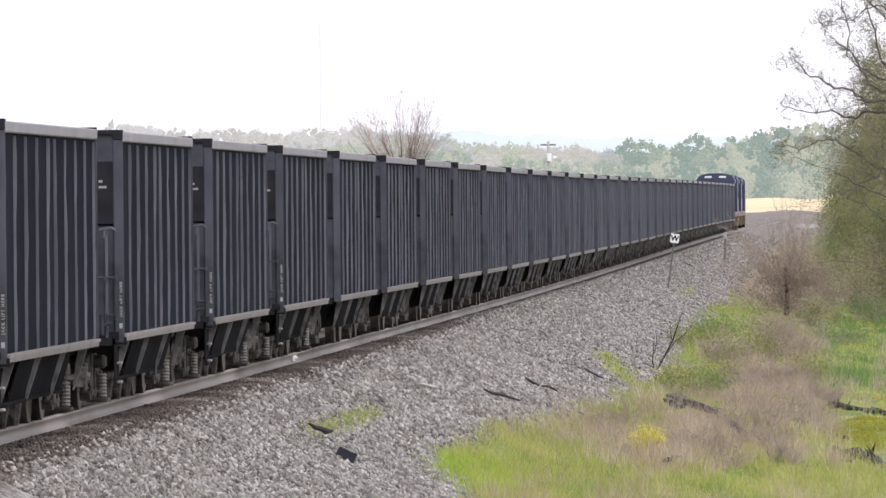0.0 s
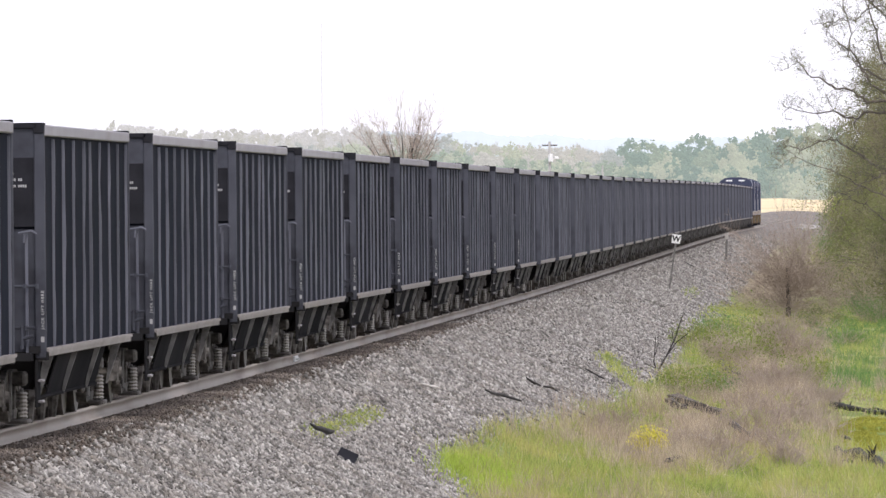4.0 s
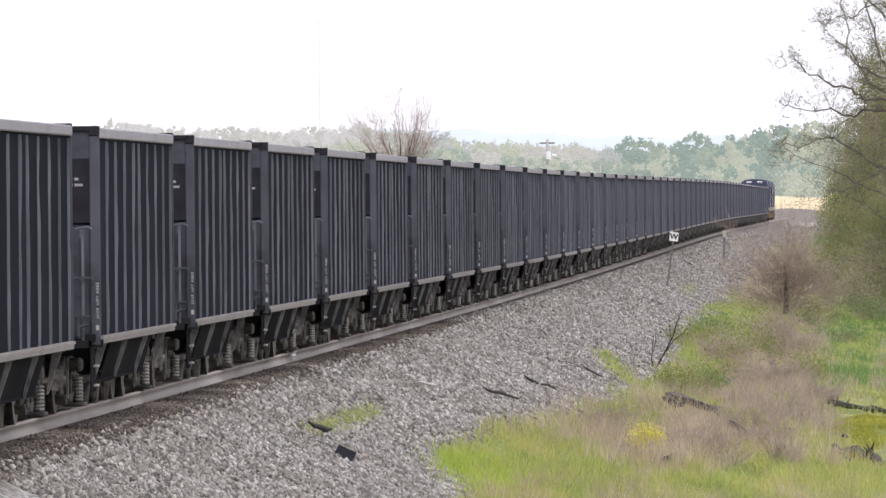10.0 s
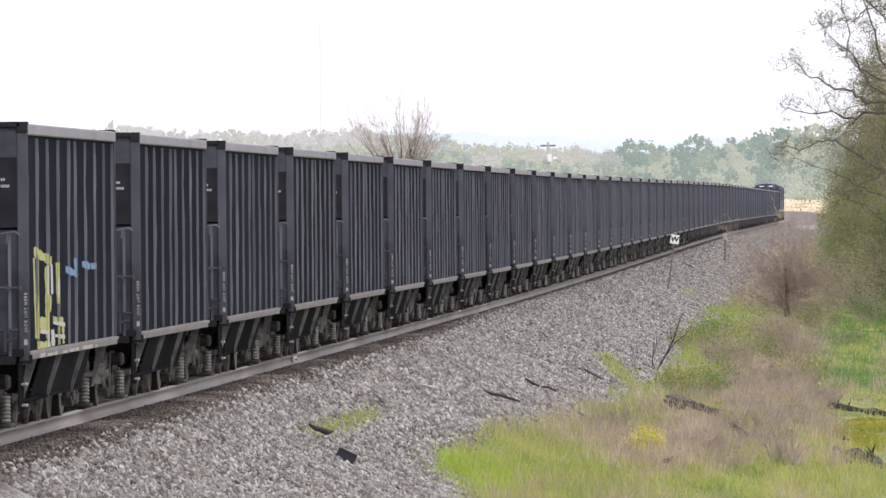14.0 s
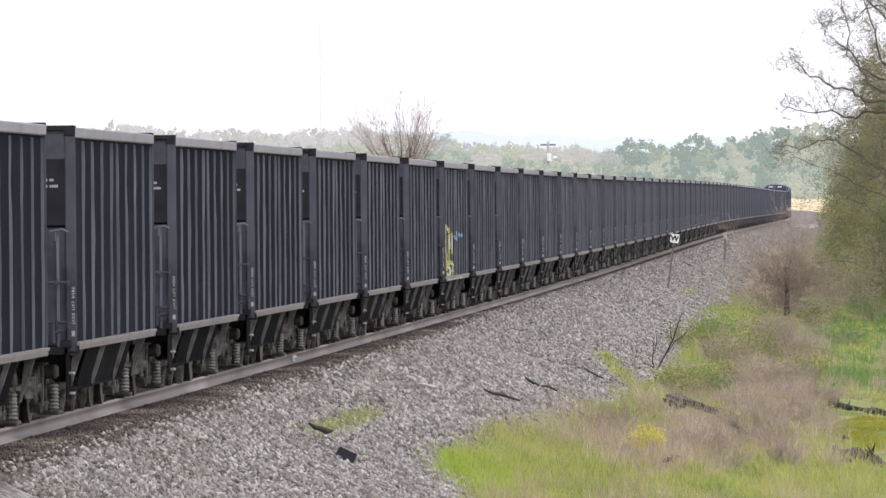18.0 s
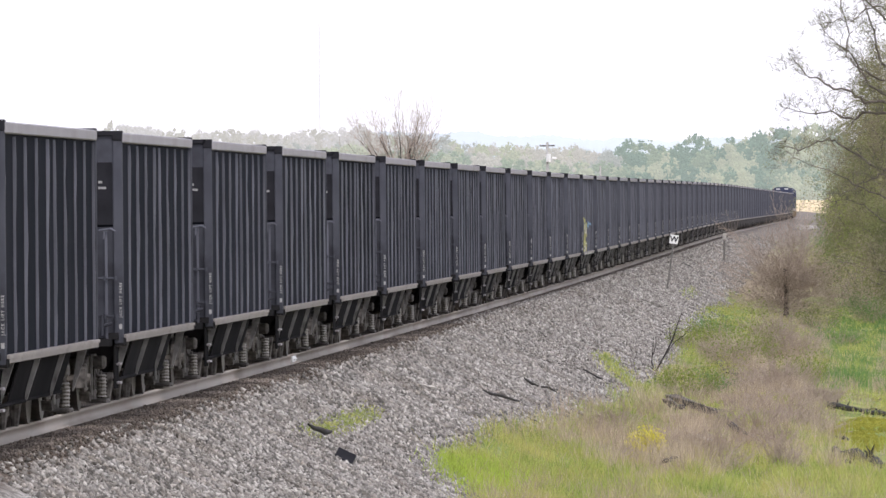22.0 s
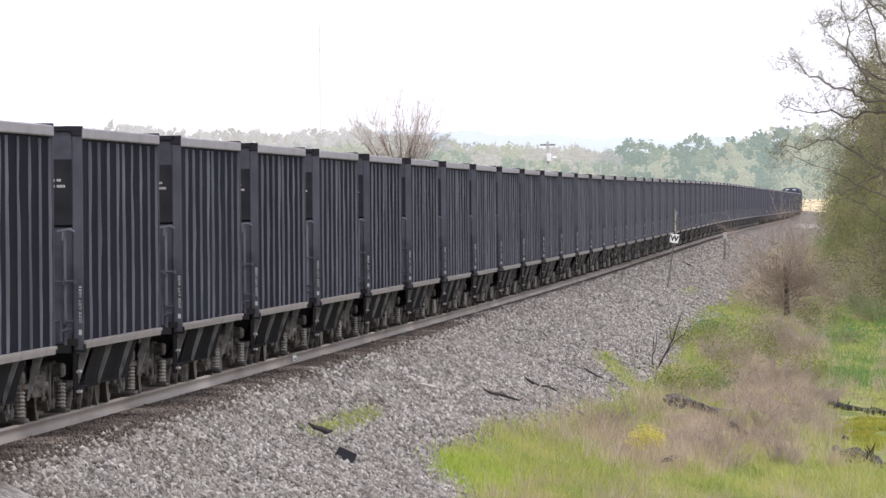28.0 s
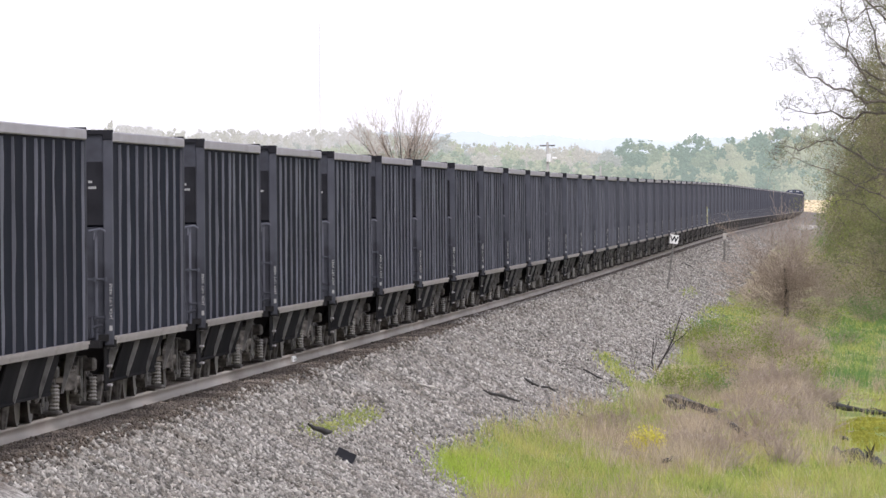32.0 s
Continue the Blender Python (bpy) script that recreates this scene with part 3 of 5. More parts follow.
def hopper_car(full, spray=False):
    car = thing("hopper_car", "", "railway car")
    # sides, ends, slope sheets
    dents = random.Random(12)
    for s in (-1, 1):
        a, b = sorted((s * (W - 0.01), s * W))
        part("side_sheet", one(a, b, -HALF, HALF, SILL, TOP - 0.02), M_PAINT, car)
        a, b = sorted((s * (W - 0.06), s * (W + 0.055)))
        part("top_chord", one(a, b, -HALF + 0.02, HALF, TOP - 0.14, TOP, bevel=0.015), M_CHORD, car, "light grey bare metal top rail")
        bm = one(a, b, -HALF + 0.1, HALF, SILL - 0.085, SILL + 0.012, bevel=0.01)
        box(bm, *sorted((s * (W - 0.2), s * (W + 0.075))), -HALF + 0.1, HALF, SILL - 0.02, SILL + 0.02)
        part("side_sill", bm, M_SILL, car, "pale worn brownish metal sill")
        a, b = sorted((s * W, s * (W + RIB_OUT)))
        away = bmesh.new()
        for r in RIBS:
            for e in (-1, 1):
                if s > 0:
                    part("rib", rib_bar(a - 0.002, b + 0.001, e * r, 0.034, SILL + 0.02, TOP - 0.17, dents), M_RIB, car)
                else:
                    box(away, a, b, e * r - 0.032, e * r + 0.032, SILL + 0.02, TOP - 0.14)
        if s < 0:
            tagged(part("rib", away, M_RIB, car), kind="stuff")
    for e in (-1, 1):
        y = e * HALF
        a, b = sorted((y, y - e * 0.03))
        for s in (-1, 1):
            x0, x1 = sorted((s * (W - 0.085), s * (W + 0.045)))
            part("corner_post", one(x0, x1, *sorted((y + e * 0.03, y - e * 0.10)), SILL - 0.1, TOP - 0.01, bevel=0.012), M_POST, car)
            part("corner_cap", one(x0 - 0.004, x1 + 0.004, *sorted((y + e * 0.045, y - e * 0.14)), TOP - 0.11, TOP + 0.025, bevel=0.008), M_BLACK, car, "black corner cap standing above the rail")
        part("end_rim", one(-W + 0.045, W - 0.045, *sorted((y + e * 0.045, y - e * 0.06)), TOP - 0.045, TOP + 0.025, bevel=0.008), M_BLACK, car)
        part("end_wall", one(-W + 0.045, W - 0.045, a, b, 2.60, TOP - 0.02), M_POST, car)
        if full or e < 0:
            edge_line = [(-W + 0.09, y - e * 0.04)]
            for q in (-1.1, -0.66, -0.22, 0.22, 0.66, 1.1):     # pressed stiffeners
                edge_line += [(q - 0.05, y - e * 0.04), (q - 0.035, y), (q + 0.035, y), (q + 0.05, y - e * 0.04)]
            edge_line += [(W - 0.09, y - e * 0.04), (W - 0.09, y - e * 0.06), (-W + 0.09, y - e * 0.06)]
            bm = prism(bmesh.new(), edge_line, "z", 1.04, 2.595)
            part("end_bulkhead", bm, M_POST, car)
        x0, x1 = -W + 0.09, W - 0.09
        if full or e < 0:
            part("end_panel", one(x0, x1, *sorted((y, y + e * 0.012)), 2.60, 3.46), M_BLACK, car, "black panel with small white stencils")
        # slope sheet from the end wall down to the bays
        bm = bmesh.new()
        prism(bm, [(y, 2.60), (y - e * 0.03, 2.60), (y - e * 2.29, 1.0), (y - e * 2.25, 1.0)], "x", -W + 0.06, W - 0.06)
        part("slope_sheet", bm, M_PAINT, car)
        # end platform, ladder, coupler
        bm = one(-1.45, 1.45, *sorted((y - e * 0.4, y + e * 0.42)), 0.93, 1.03)
        box(bm, -0.3, 0.3, *sorted((y - e * 2.5, y + e * 0.95)), 0.70, 0.98)
        part("end_sill", bm, M_BAY, car)
        if full and e < 0:
            s = 1
            for q in (0.18, 0.47):
                part("ladder_rail", bar(bmesh.new(), (W - q, y + e * 0.08, 1.0), (W - q, y + e * 0.08, 2.55), 0.034, 0.03), M_RIB, car)
                bm = rod(bmesh.new(), (W - q - 0.10, y + e * 0.10, 2.52), (W - q + 0.07, y + e * 0.16, 2.545), 0.014, 0.018, 7)
                rod(bm, (W - q + 0.07, y + e * 0.16, 2.545), (W - q + 0.135, y + e * 0.16, 2.51), 0.018, 0.013, 7)
                rod(bm, (W - q - 0.02, y + e * 0.12, 2.53), (W - q - 0.03, y + e * 0.12, 2.40), 0.014, 0.010, 7)
                part("hook", bm, M_RIB, car, "pale worn curved grab hook")
            for zz in (1.34, 1.86):
                bm = rod(bmesh.new(), (W - 0.03, y + e * 0.14, zz), (W - 0.52, y + e * 0.14, zz), 0.017, sides=6)
                for q in (0.05, 0.2):
                    rod(bm, (W - q, y + e * 0.14, zz - 0.03), (W - q, y + e * 0.14, zz + 0.03), 0.026, sides=6)
                part("rung", bm, M_POST, car)
            part("step_plate", one(1.46, 1.50, y - 0.02, y + 0.36, 0.34, 1.0, bevel=0.01), M_BAY, car)
            for zz in (0.40, 0.66, 0.92):
                part("step", one(1.50, 1.56, y + 0.02, y + 0.30, zz, zz + 0.035, bevel=0.008), M_CHORD, car, "pale worn step edge")
            bm = one(W - 0.1, W + 0.06, y - 0.02, y + 0.26, SILL - 0.13, SILL - 0.02, bevel=0.01)
            box(bm, W - 0.16, W - 0.02, y - 0.10, y - 0.03, SILL - 0.04, SILL + 0.05)
            part("sill_block", bm, M_BAY, car)
            bm = rod(bmesh.new(), (W - 0.24, y - 0.16, 1.08), (W - 0.24, y - 0.16, 1.36), 0.026, 0.02, 8)
            rod(bm, (W - 0.24, y - 0.16, 1.2), (W - 0.10, y - 0.16, 1.24), 0.022, 0.02, 6)
            part("uncoupling_lever", bm, M_POST, car)
            if e < 0:
                bm = one(0.5, 1.1, *sorted((y + e * 0.1, y + e * 0.35)), 1.03, 1.5, bevel=0.03)
                rod(bm, (0.3, y + e * 0.22, 1.15), (-0.6, y + e * 0.22, 1.15), 0.2, sides=12)
                part("brake_gear", bm, M_BAY, car)
        bm = one(-0.12, 0.12, *sorted((y + e * 0.9, y + e * 1.62)), 0.74, 0.94, bevel=0.02)
        box(bm, -0.2, 0.2, *sorted((y + e * 1.62, y + e * 1.93)), 0.68, 1.0, bevel=0.04)
        part("coupler", bm, M_TRUCK, car)
        truck(car, e * 5.35, full)
    # hopper bays between the trucks, with sloping side plates and gussets
    for yc in (-3.29, 0.0, 3.29):
        bm = bmesh.new()
        r = 1.2 if yc == 0 else 0.7
        yb = yc * 0.72
        lo = [(-1.0, yb - r * 0.5, 0.40), (1.0, yb - r * 0.5, 0.40), (1.0, yb + r * 0.5, 0.40), (-1.0, yb + r * 0.5, 0.40)]
        hi = [(-1.3, yb - r, 1.0), (1.3, yb - r, 1.0), (1.3, yb + r, 1.0), (-1.3, yb + r, 1.0)]
        vs = [bm.verts.new(p) for p in lo + hi]
        for f in ((3, 2, 1, 0), (4, 5, 6, 7), (0, 1, 5, 4), (1, 2, 6, 5), (2, 3, 7, 6), (3, 0, 4, 7)):
            bm.faces.new([vs[j] for j in f])
        bay = part("hopper_bay", bm, M_BAY, car)
        for s in (-1, 1):
            bm = bmesh.new()
            prism(bm, [(s * (W - 0.05), 1.0), (s * (W - 0.07), 1.0), (s * 1.33, 0.46), (s * 1.35, 0.46)], "y", max(-3.4, yc - 1.64), min(3.4, yc + 1.64))
            box(bm, *sorted((s * 1.31, s * 1.375)), max(-3.4, yc - 1.64), min(3.4, yc + 1.64), 0.43, 0.47)
            part("bay_plate", bm, M_BAY, bay)
    for yg in (-4.8, -1.5, 1.8, 4.9):
        bm = bmesh.new()
        prism(bm, [(W + 0.015, 0.985), (W - 0.115, 0.985), (1.362, 0.42), (1.385, 0.42)], "y", yg - 0.03, yg + 0.03)
        part("gusset", bm, M_GUSSET, car, "pale worn slanting strut")
    if full:
        part("bottom_rail", one(1.34, 1.40, -4.95, -1.6, 0.42, 0.46, bevel=0.01), M_BAY, car)
        for yg in (-3.9, -2.4, -0.8):
            bm = rod(bmesh.new(), (1.18, yg, 0.52), (1.17, yg, 0.10), 0.10, 0.045, 8)
            part("gate_arm", bm, M_TRUCK, car)
    part("centre_sill", one(-0.22, 0.22, -5.6, 5.6, 0.72, 1.0), M_BAY, car)
    # stencils as plain bars
    if full:
        text = letter("JACK LIFT HERE", 0.050, M_STENCIL, car, pose(W + 0.012, -HALF - 0.034, 1.56, 90, -90, 0), 0.0015, 1.4)
        tagged(text, "white stencilled words running up the post", kind="stuff")
        bm = one(W - 0.014, W + 0.028, -HALF - 0.034, -HALF - 0.031, 1.16, 1.23)
        rows = ((3.31, 0.37), (3.24, 0.36), (3.17, 0.23), (3.09, 0.16))
        for i, (zz, inset) in enumerate(rows):
            x = W - 0.85
            while x < W - inset:
                box(bm, x, x + 0.022, -HALF - 0.016, -HALF - 0.0125, zz, zz + 0.034)
                x += 0.05 if int(x * 37) % 5 == 0 else 0.028
        for x in (W - 0.58, W - 0.45):
            box(bm, x, x + 0.07, -HALF - 0.004, -HALF - 0.001, 3.56, 3.70)
        tagged(part("stencil", bm, M_STENCIL, car, "small white stencil lines"), kind="stuff")
    if spray:
        rnd = random.Random(8)
        # (stroke from y, z to y, z, width), along the side
        strokes = ((M_YELLOW, "faded yellow spray paint", ((-5.0, 2.30, -2.7, 2.16, 0.13), (-5.0, 2.22, -4.8, 1.22, 0.16), (-3.35, 2.10, -3.25, 1.20, 0.34), (-2.0, 2.14, -1.9, 1.62, 0.22), (-4.6, 1.42, -3.3, 1.36, 0.16), (-2.6, 1.42, -1.2, 1.38, 0.10),
                                                          (-4.7, 1.13, -2.9, 1.10, 0.11), (-3.6, 1.72, -2.8, 1.62, 0.2), (-1.3, 1.36, -1.2, 1.10, 0.2))),
                   (M_SPRAYWHITE, "white spray paint", ((-2.75, 2.12, -2.7, 1.75, 0.2), (-2.5, 1.38, -1.0, 1.34, 0.05), (-2.4, 1.22, -1.0, 1.18, 0.05), (-2.7, 1.3, -2.6, 1.09, 0.26), (-4.3, 1.30, -3.2, 1.27, 0.05), (-1.9, 1.95, -1.85, 1.7, 0.1))),
                   (M_BLUE, "pale blue spray paint", ((-0.9, 2.05, 0.5, 1.98, 0.10), (0.5, 2.18, 0.6, 1.96, 0.3), (1.4, 2.10, 2.6, 2.06, 0.09), (2.9, 2.10, 3.0, 2.02, 0.3))))
        ribs = sorted(e * r for r in RIBS for e in (-1, 1))
        for layer, (mat, lab, lines) in enumerate(strokes):
            bm = bmesh.new()
            on_rib = {r: [] for r in ribs}
            for j, (ya, za, yb, zb, wd) in enumerate(lines):
                upright = abs(yb - ya) < 0.3
                side = Vector((1.6, 0)) if upright else Vector((-(zb - za) * 4, yb - ya)).normalized()
                lo_pts, hi_pts = [], []
                for i in range(9):
                    c = Vector((ya + (yb - ya) * i / 8, za + (zb - za) * i / 8))
                    h = wd * rnd.uniform(0.35, 0.62)
                    lo_pts.append((c.x - side.x * h, max(SILL + 0.025, c.y - side.y * h)))
                    hi_pts.append((c.x + side.x * h, max(SILL + 0.03, c.y + side.y * h)))
                out = W + 0.003 + 0.0004 * (j + 10 * layer)
                for i in range(8):
                    bm.faces.new([bm.verts.new((out, a, b)) for a, b in (lo_pts[i], lo_pts[i + 1], hi_pts[i + 1], hi_pts[i])])
                for r in ribs:
                    if upright and abs(r - (ya + yb) / 2) < 0.75:
                        on_rib[r].append((max(SILL + 0.03, min(za, zb)), max(za, zb)))
                    elif not upright and ya - 0.3 < r < yb + 0.3:
                        z = za + (zb - za) * (r - ya) / (yb - ya)
                        on_rib[r].append((max(SILL + 0.03, z - wd * 0.5), z + wd * 0.5))
            for r, spans in on_rib.items():
                merged = []
                for z0, z1 in sorted(spans):
                    if merged and z0 <= merged[-1][1]:
                        merged[-1][1] = max(merged[-1][1], z1)
                    else:
                        merged.append([z0, z1])
                for z0, z1 in merged:      # the paint on the rib's near face
                    front = r - 0.052 - 0.004 * layer
                    box(bm, W + 0.009, W + RIB_OUT + 0.004 + 0.001 * layer, front - 0.004, front, z0, z1)
            bmesh.ops.recalc_face_normals(bm, faces=bm.faces)
            tagged(part("spray_paint", bm, mat, car, lab), kind="stuff")
        bm = bmesh.new()
        for k in range(9):
            y0 = -4.8 + k * 0.95 + rnd.uniform(-0.2, 0.2)
            box(bm, W + 0.0555, W + 0.058, y0, y0 + rnd.uniform(0.2, 0.8), SILL - 0.075, SILL - rnd.uniform(0.02, 0.045))
        tagged(part("spray_paint", bm, M_SPRAYWHITE, car, "white spray paint on the sill"), kind="stuff")
    return car


FIRST, LAST, SPRAYED = -45, 42, -16
TRAIN = []


def car_pose(base, t):
    y = base + run(t)
    slope = math.atan2(track_z(y + 5.35) - track_z(y - 5.35), 10.7)
    yaw = -math.atan2(track_x(y + 5.35) - track_x(y - 5.35), 10.7)
    return pose(track_x(y), y, track_z(y), math.degrees(slope), 0, math.degrees(yaw))


def build_train():
    plain_label = "dark blue-grey ribbed steel coal hopper car in a long train"
    full, plain, spray = hopper_car(True), hopper_car(False), hopper_car(True, True)
    used = set()
    for n in range(FIRST, LAST + 1):
        base = CAR * (n + 0.348 + 0.378)
        src = spray if n == SPRAYED else (full if n < 10 else plain)
        m = car_pose(base, 0)
        if src in used:
            ob = copy_thing(src, m)
        else:
            ob, src.matrix_basis = src, m
            used.add(src)
        tagged(ob, "dark ribbed hopper car with yellow and blue spray paint" if n == SPRAYED else plain_label, "railway car", "coal train cars")
        TRAIN.append((ob, base))


build_train()


# ======== locomotives ========
def locomotive():
    lo = thing("locomotive", "dark blue diesel locomotive with grey and yellow trim", "locomotive")
    bm = bmesh.new()
    prism(bm, [(-0.95, 1.65), (-0.95, 4.2), (-0.75, 4.42), (0.75, 4.42), (0.95, 4.2), (0.95, 1.65)], "y", -10.2, 5.0)
    part("long_hood", bm, M_LOCO_BLUE, lo)
    bm = bmesh.new()
    prism(bm, [(-0.95, 3.5), (-1.56, 4.0), (-1.56, 4.22), (-1.38, 4.5), (-1.05, 4.7), (-0.5, 4.79), (0.5, 4.79), (1.05, 4.7), (1.38, 4.5), (1.56, 4.22), (1.56, 4.0), (0.95, 3.5)], "y", -10.1, -5.2)
    rad = part("radiator", bm, M_LOCO_BLUE, lo)
    for s in (-1, 1):
        part("number_board", one(*sorted((s * 0.3, s * 0.85)), -10.13, -10.10, 4.40, 4.56), M_SIGN, rad, "white lit number board")
        part("headlight", rod(bmesh.new(), (s * 0.14, -10.18, 4.3), (s * 0.14, -10.1, 4.3), 0.1), M_SIGN, lo)
    part("fan", rod(bmesh.new(), (0, -3.5, 4.40), (0, -3.5, 4.62), 0.75, sides=20), M_LOCO_BLUE, lo)
    part("roof_hatch", one(-0.8, 0.8, -2.2, 3.6, 4.4, 4.66, bevel=0.08), M_LOCO_GREY, lo, "pale grey roof hatch")
    bm = bmesh.new()
    prism(bm, [(-1.55, 1.65), (-1.55, 4.3), (-1.2, 4.62), (1.2, 4.62), (1.55, 4.3), (1.55, 1.65)], "y", 5.02, 7.6)
    cab = part("cab", bm, M_LOCO_BLUE, lo)
    for s in (-1, 1):
        for y in (5.3, 6.4):
            part("window", one(*sorted((s * 1.545, s * 1.57)), y, y + 0.85, 3.1, 3.85), M_GLASS, cab)
    part("nose", one(-0.9, 0.9, 7.62, 9.4, 1.65, 3.2, bevel=0.12), M_LOCO_YELLOW, lo)
    for y in (-8.5, -5.5, -2.5, 0.5, 3.5):
        part("hood_door", one(0.95, 0.975, y - 1.2, y + 1.2, 1.9, 3.4), M_LOCO_BLUE, lo)
    part("end_door", one(-0.4, 0.4, -10.24, -10.2, 1.8, 3.6), M_LOCO_GREY, lo, "pale grey end door")
    part("frame", one(-1.5, 1.5, -10.9, 10.9, 1.25, 1.63), M_LOCO_BLUE, lo)
    part("sill_stripe", one(1.5, 1.515, -10.5, 10.5, 1.3, 1.6), M_LOCO_YELLOW, lo, "yellow stripe")
    part("fuel_tank", one(-1.4, 1.4, -2.6, 2.6, 0.35, 1.23, bevel=0.15), M_BLACK, lo)
    for e in (-1, 1):
        for s in (-1, 1):
            part("handrail", rod(bmesh.new(), (s * 1.5, e * 10.7, 1.63), (s * 1.5, e * 10.7, 2.75), 0.035, sides=6), M_LOCO_GREY, lo)
            part("end_step", one(*sorted((s * 0.9, s * 1.5)), *sorted((e * 10.4, e * 10.9)), 0.45, 1.24), M_LOCO_YELLOW, lo, "yellow step well")
        part("pilot", one(-1.45, 1.45, *sorted((e * 10.92, e * 11.05)), 0.2, 1.6), M_BLACK, lo)
        tk = thing("truck", "", "", pose(0, e * 6.9, 0))
        tk.parent = lo
        for dy in (-1.9, 0, 1.9):
            bm = bmesh.new()
            for s in (-1, 1):
                rod(bm, (s * 0.68, dy, 0.53), (s * 0.83, dy, 0.53), 0.53, sides=20)
            rod(bm, (-1.0, dy, 0.53), (1.0, dy, 0.53), 0.1)
            part("wheelset", bm, M_WHEEL, tk)
        for s in (-1, 1):
            part("side_frame", one(*sorted((s * 0.95, s * 1.15)), -2.5, 2.5, 0.45, 0.85, bevel=0.06), M_GALV, tk)
    part("coupler", one(-0.2, 0.2, -11.5, -11.0, 0.7, 1.0), M_TRUCK, lo)
    part("coupler", one(-0.2, 0.2, 11.05, 11.5, 0.7, 1.0), M_TRUCK, lo)
    return lo


front = CAR * (LAST + 0.348 + 0.756 + 0.122)
lead = locomotive()
lead_base = front + 11.6
lead.matrix_basis = car_pose(lead_base, 0)
tagged(lead, group="locomotives")
second = copy_thing(lead, car_pose(lead_base + 23.1, 0))
third = copy_thing(lead, car_pose(lead_base + 46.2, 0))
TRAIN += [(lead, lead_base), (second, lead_base + 23.1), (third, lead_base + 46.2)]


# ======== signs ========
def spot(u, v, depth):
    """The place seen at (u, v) on the picture plane at that distance ahead."""
    a, b = u - 784, v - 441
    c, s = math.cos(radians(0.5)), math.sin(radians(0.5))
    a0, b0 = a * c - b * s, a * s + b * c
    return CAM.x + (a0 - 762.9) / LENS * depth, depth, CAM.z - (b0 + 76.6) / LENS * depth


def build_signs():
    x, y, _ = spot(1182, 508, 379)
    z = ground_z(x, y)
    sign = thing("whistle_sign", "white whistle board with black letter on a leaning grey post", "railway sign", pose(x, y, z, 0, 8.5, 0))
    part("post", one(-0.038, 0.038, -0.03, 0.03, -0.4, 2.3), M_GALV, sign)
    part("plate", one(-0.19, 0.19, -0.05, -0.032, 2.03, 2.42, bevel=0.006), M_SIGN, sign)
    letter("W", 0.33, M_BLACK, sign, pose(0, -0.053, 2.22, 90, 0, 0))
    x, y, _ = spot(1283, 462, 537)
    post = thing("marker_post", "short grey marker post with pale top on the bank", "marker post", pose(x, y, ground_z(x, y), 0, 1.5, 0))
    part("post", one(-0.07, 0.07, -0.05, 0.05, -0.4, 1.3, bevel=0.01), M_GALV, post)
    part("cap", one(-0.11, 0.11, -0.07, 0.07, 1.32, 1.72, bevel=0.02), M_ROCK, post)


build_signs()


# ======== trees and weeds ========
def tubes(name, lines, mat, parent=None, sides=5, kind=""):
    """Tapered limbs: lines of (points, radii)."""
    verts, faces = [], []
    ring = [(math.cos(6.2832 * k / sides), math.sin(6.2832 * k / sides)) for k in range(sides)]
    for pts, radii in lines:
        i0 = len(verts)
        for i, (p, r) in enumerate(zip(pts, radii)):
            d = (pts[min(i + 1, len(pts) - 1)] - pts[max(i - 1, 0)]).normalized()
            a = d.orthogonal().normalized()
            b = d.cross(a)
            verts += [p + (a * c + b * s) * r for c, s in ring]
        for i in range(len(pts) - 1):
            o = i0 + i * sides
            faces += [(o + k, o + (k + 1) % sides, o + sides + (k + 1) % sides, o + sides + k) for k in range(sides)]
    ob = soup(name, [tuple(v) for v in verts], faces, mat, parent, True)
    return tagged(ob, kind=kind)


def grow(rnd, p, way, length, radius, level, lines, tips, wander=0.35, rise=0.12, kids=(3, 5), ratio=0.58, taper=0.35, least=0.008):
    """A limb and its side branches; fills lines[level] and tips."""
    pts, radii, n = [p.copy()], [radius], (3 if level == 0 else 5)
    d = way.normalized()
    for i in range(n):
        d = (d + Vector((rnd.gauss(0, wander), rnd.gauss(0, wander), rnd.gauss(0, wander) + rise)) * 0.5).normalized()
        p = p + d * (length / n)
        pts.append(p)
        radii.append(max(least, radius * (1 - (1 - taper) * (i + 1) / n)))
    lines.setdefault(level, []).append((pts, radii))
    if level == 0:
        tips.append(pts[-1])
        tips.append(pts[3])
        return
    for _ in range(rnd.randint(*kids)):
        i = rnd.randint(2, n)
        side = Vector((rnd.gauss(0, 1), rnd.gauss(0, 1), rnd.gauss(0, 0.8))).normalized()
        grow(rnd, pts[i], (d * 0.75 + side * 0.8).normalized(), length * ratio * rnd.uniform(0.7, 1.2), max(least, radii[i] * 0.6), level - 1, lines, tips, wander, rise, kids, ratio, taper, least)


def leaves(name, spots, size, mat, parent, rs, spread=0.25, per=6, kind="stuff"):
    """Small four-cornered leaves scattered round the given points."""
    c = np.repeat(np.array([tuple(s) for s in spots]), per, 0)
    m = len(c)
    c = c + rs.normal(0, spread, (m, 3))
    a = rs.normal(0, 1, (m, 3))
    a /= np.linalg.norm(a, axis=1)[:, None]
    b = np.cross(a, rs.normal(0, 1, (m, 3)))
    b /= np.linalg.norm(b, axis=1)[:, None]
    r = size * rs.uniform(0.6, 1.4, (m, 1))
    v = np.stack([c - a * r, c + b * r * 0.55, c + a * r, c - b * r * 0.55], 1).reshape(-1, 3)
    ob = soup(name, v, np.arange(m * 4).reshape(-1, 4), mat, parent)
    return tagged(ob, kind=kind)


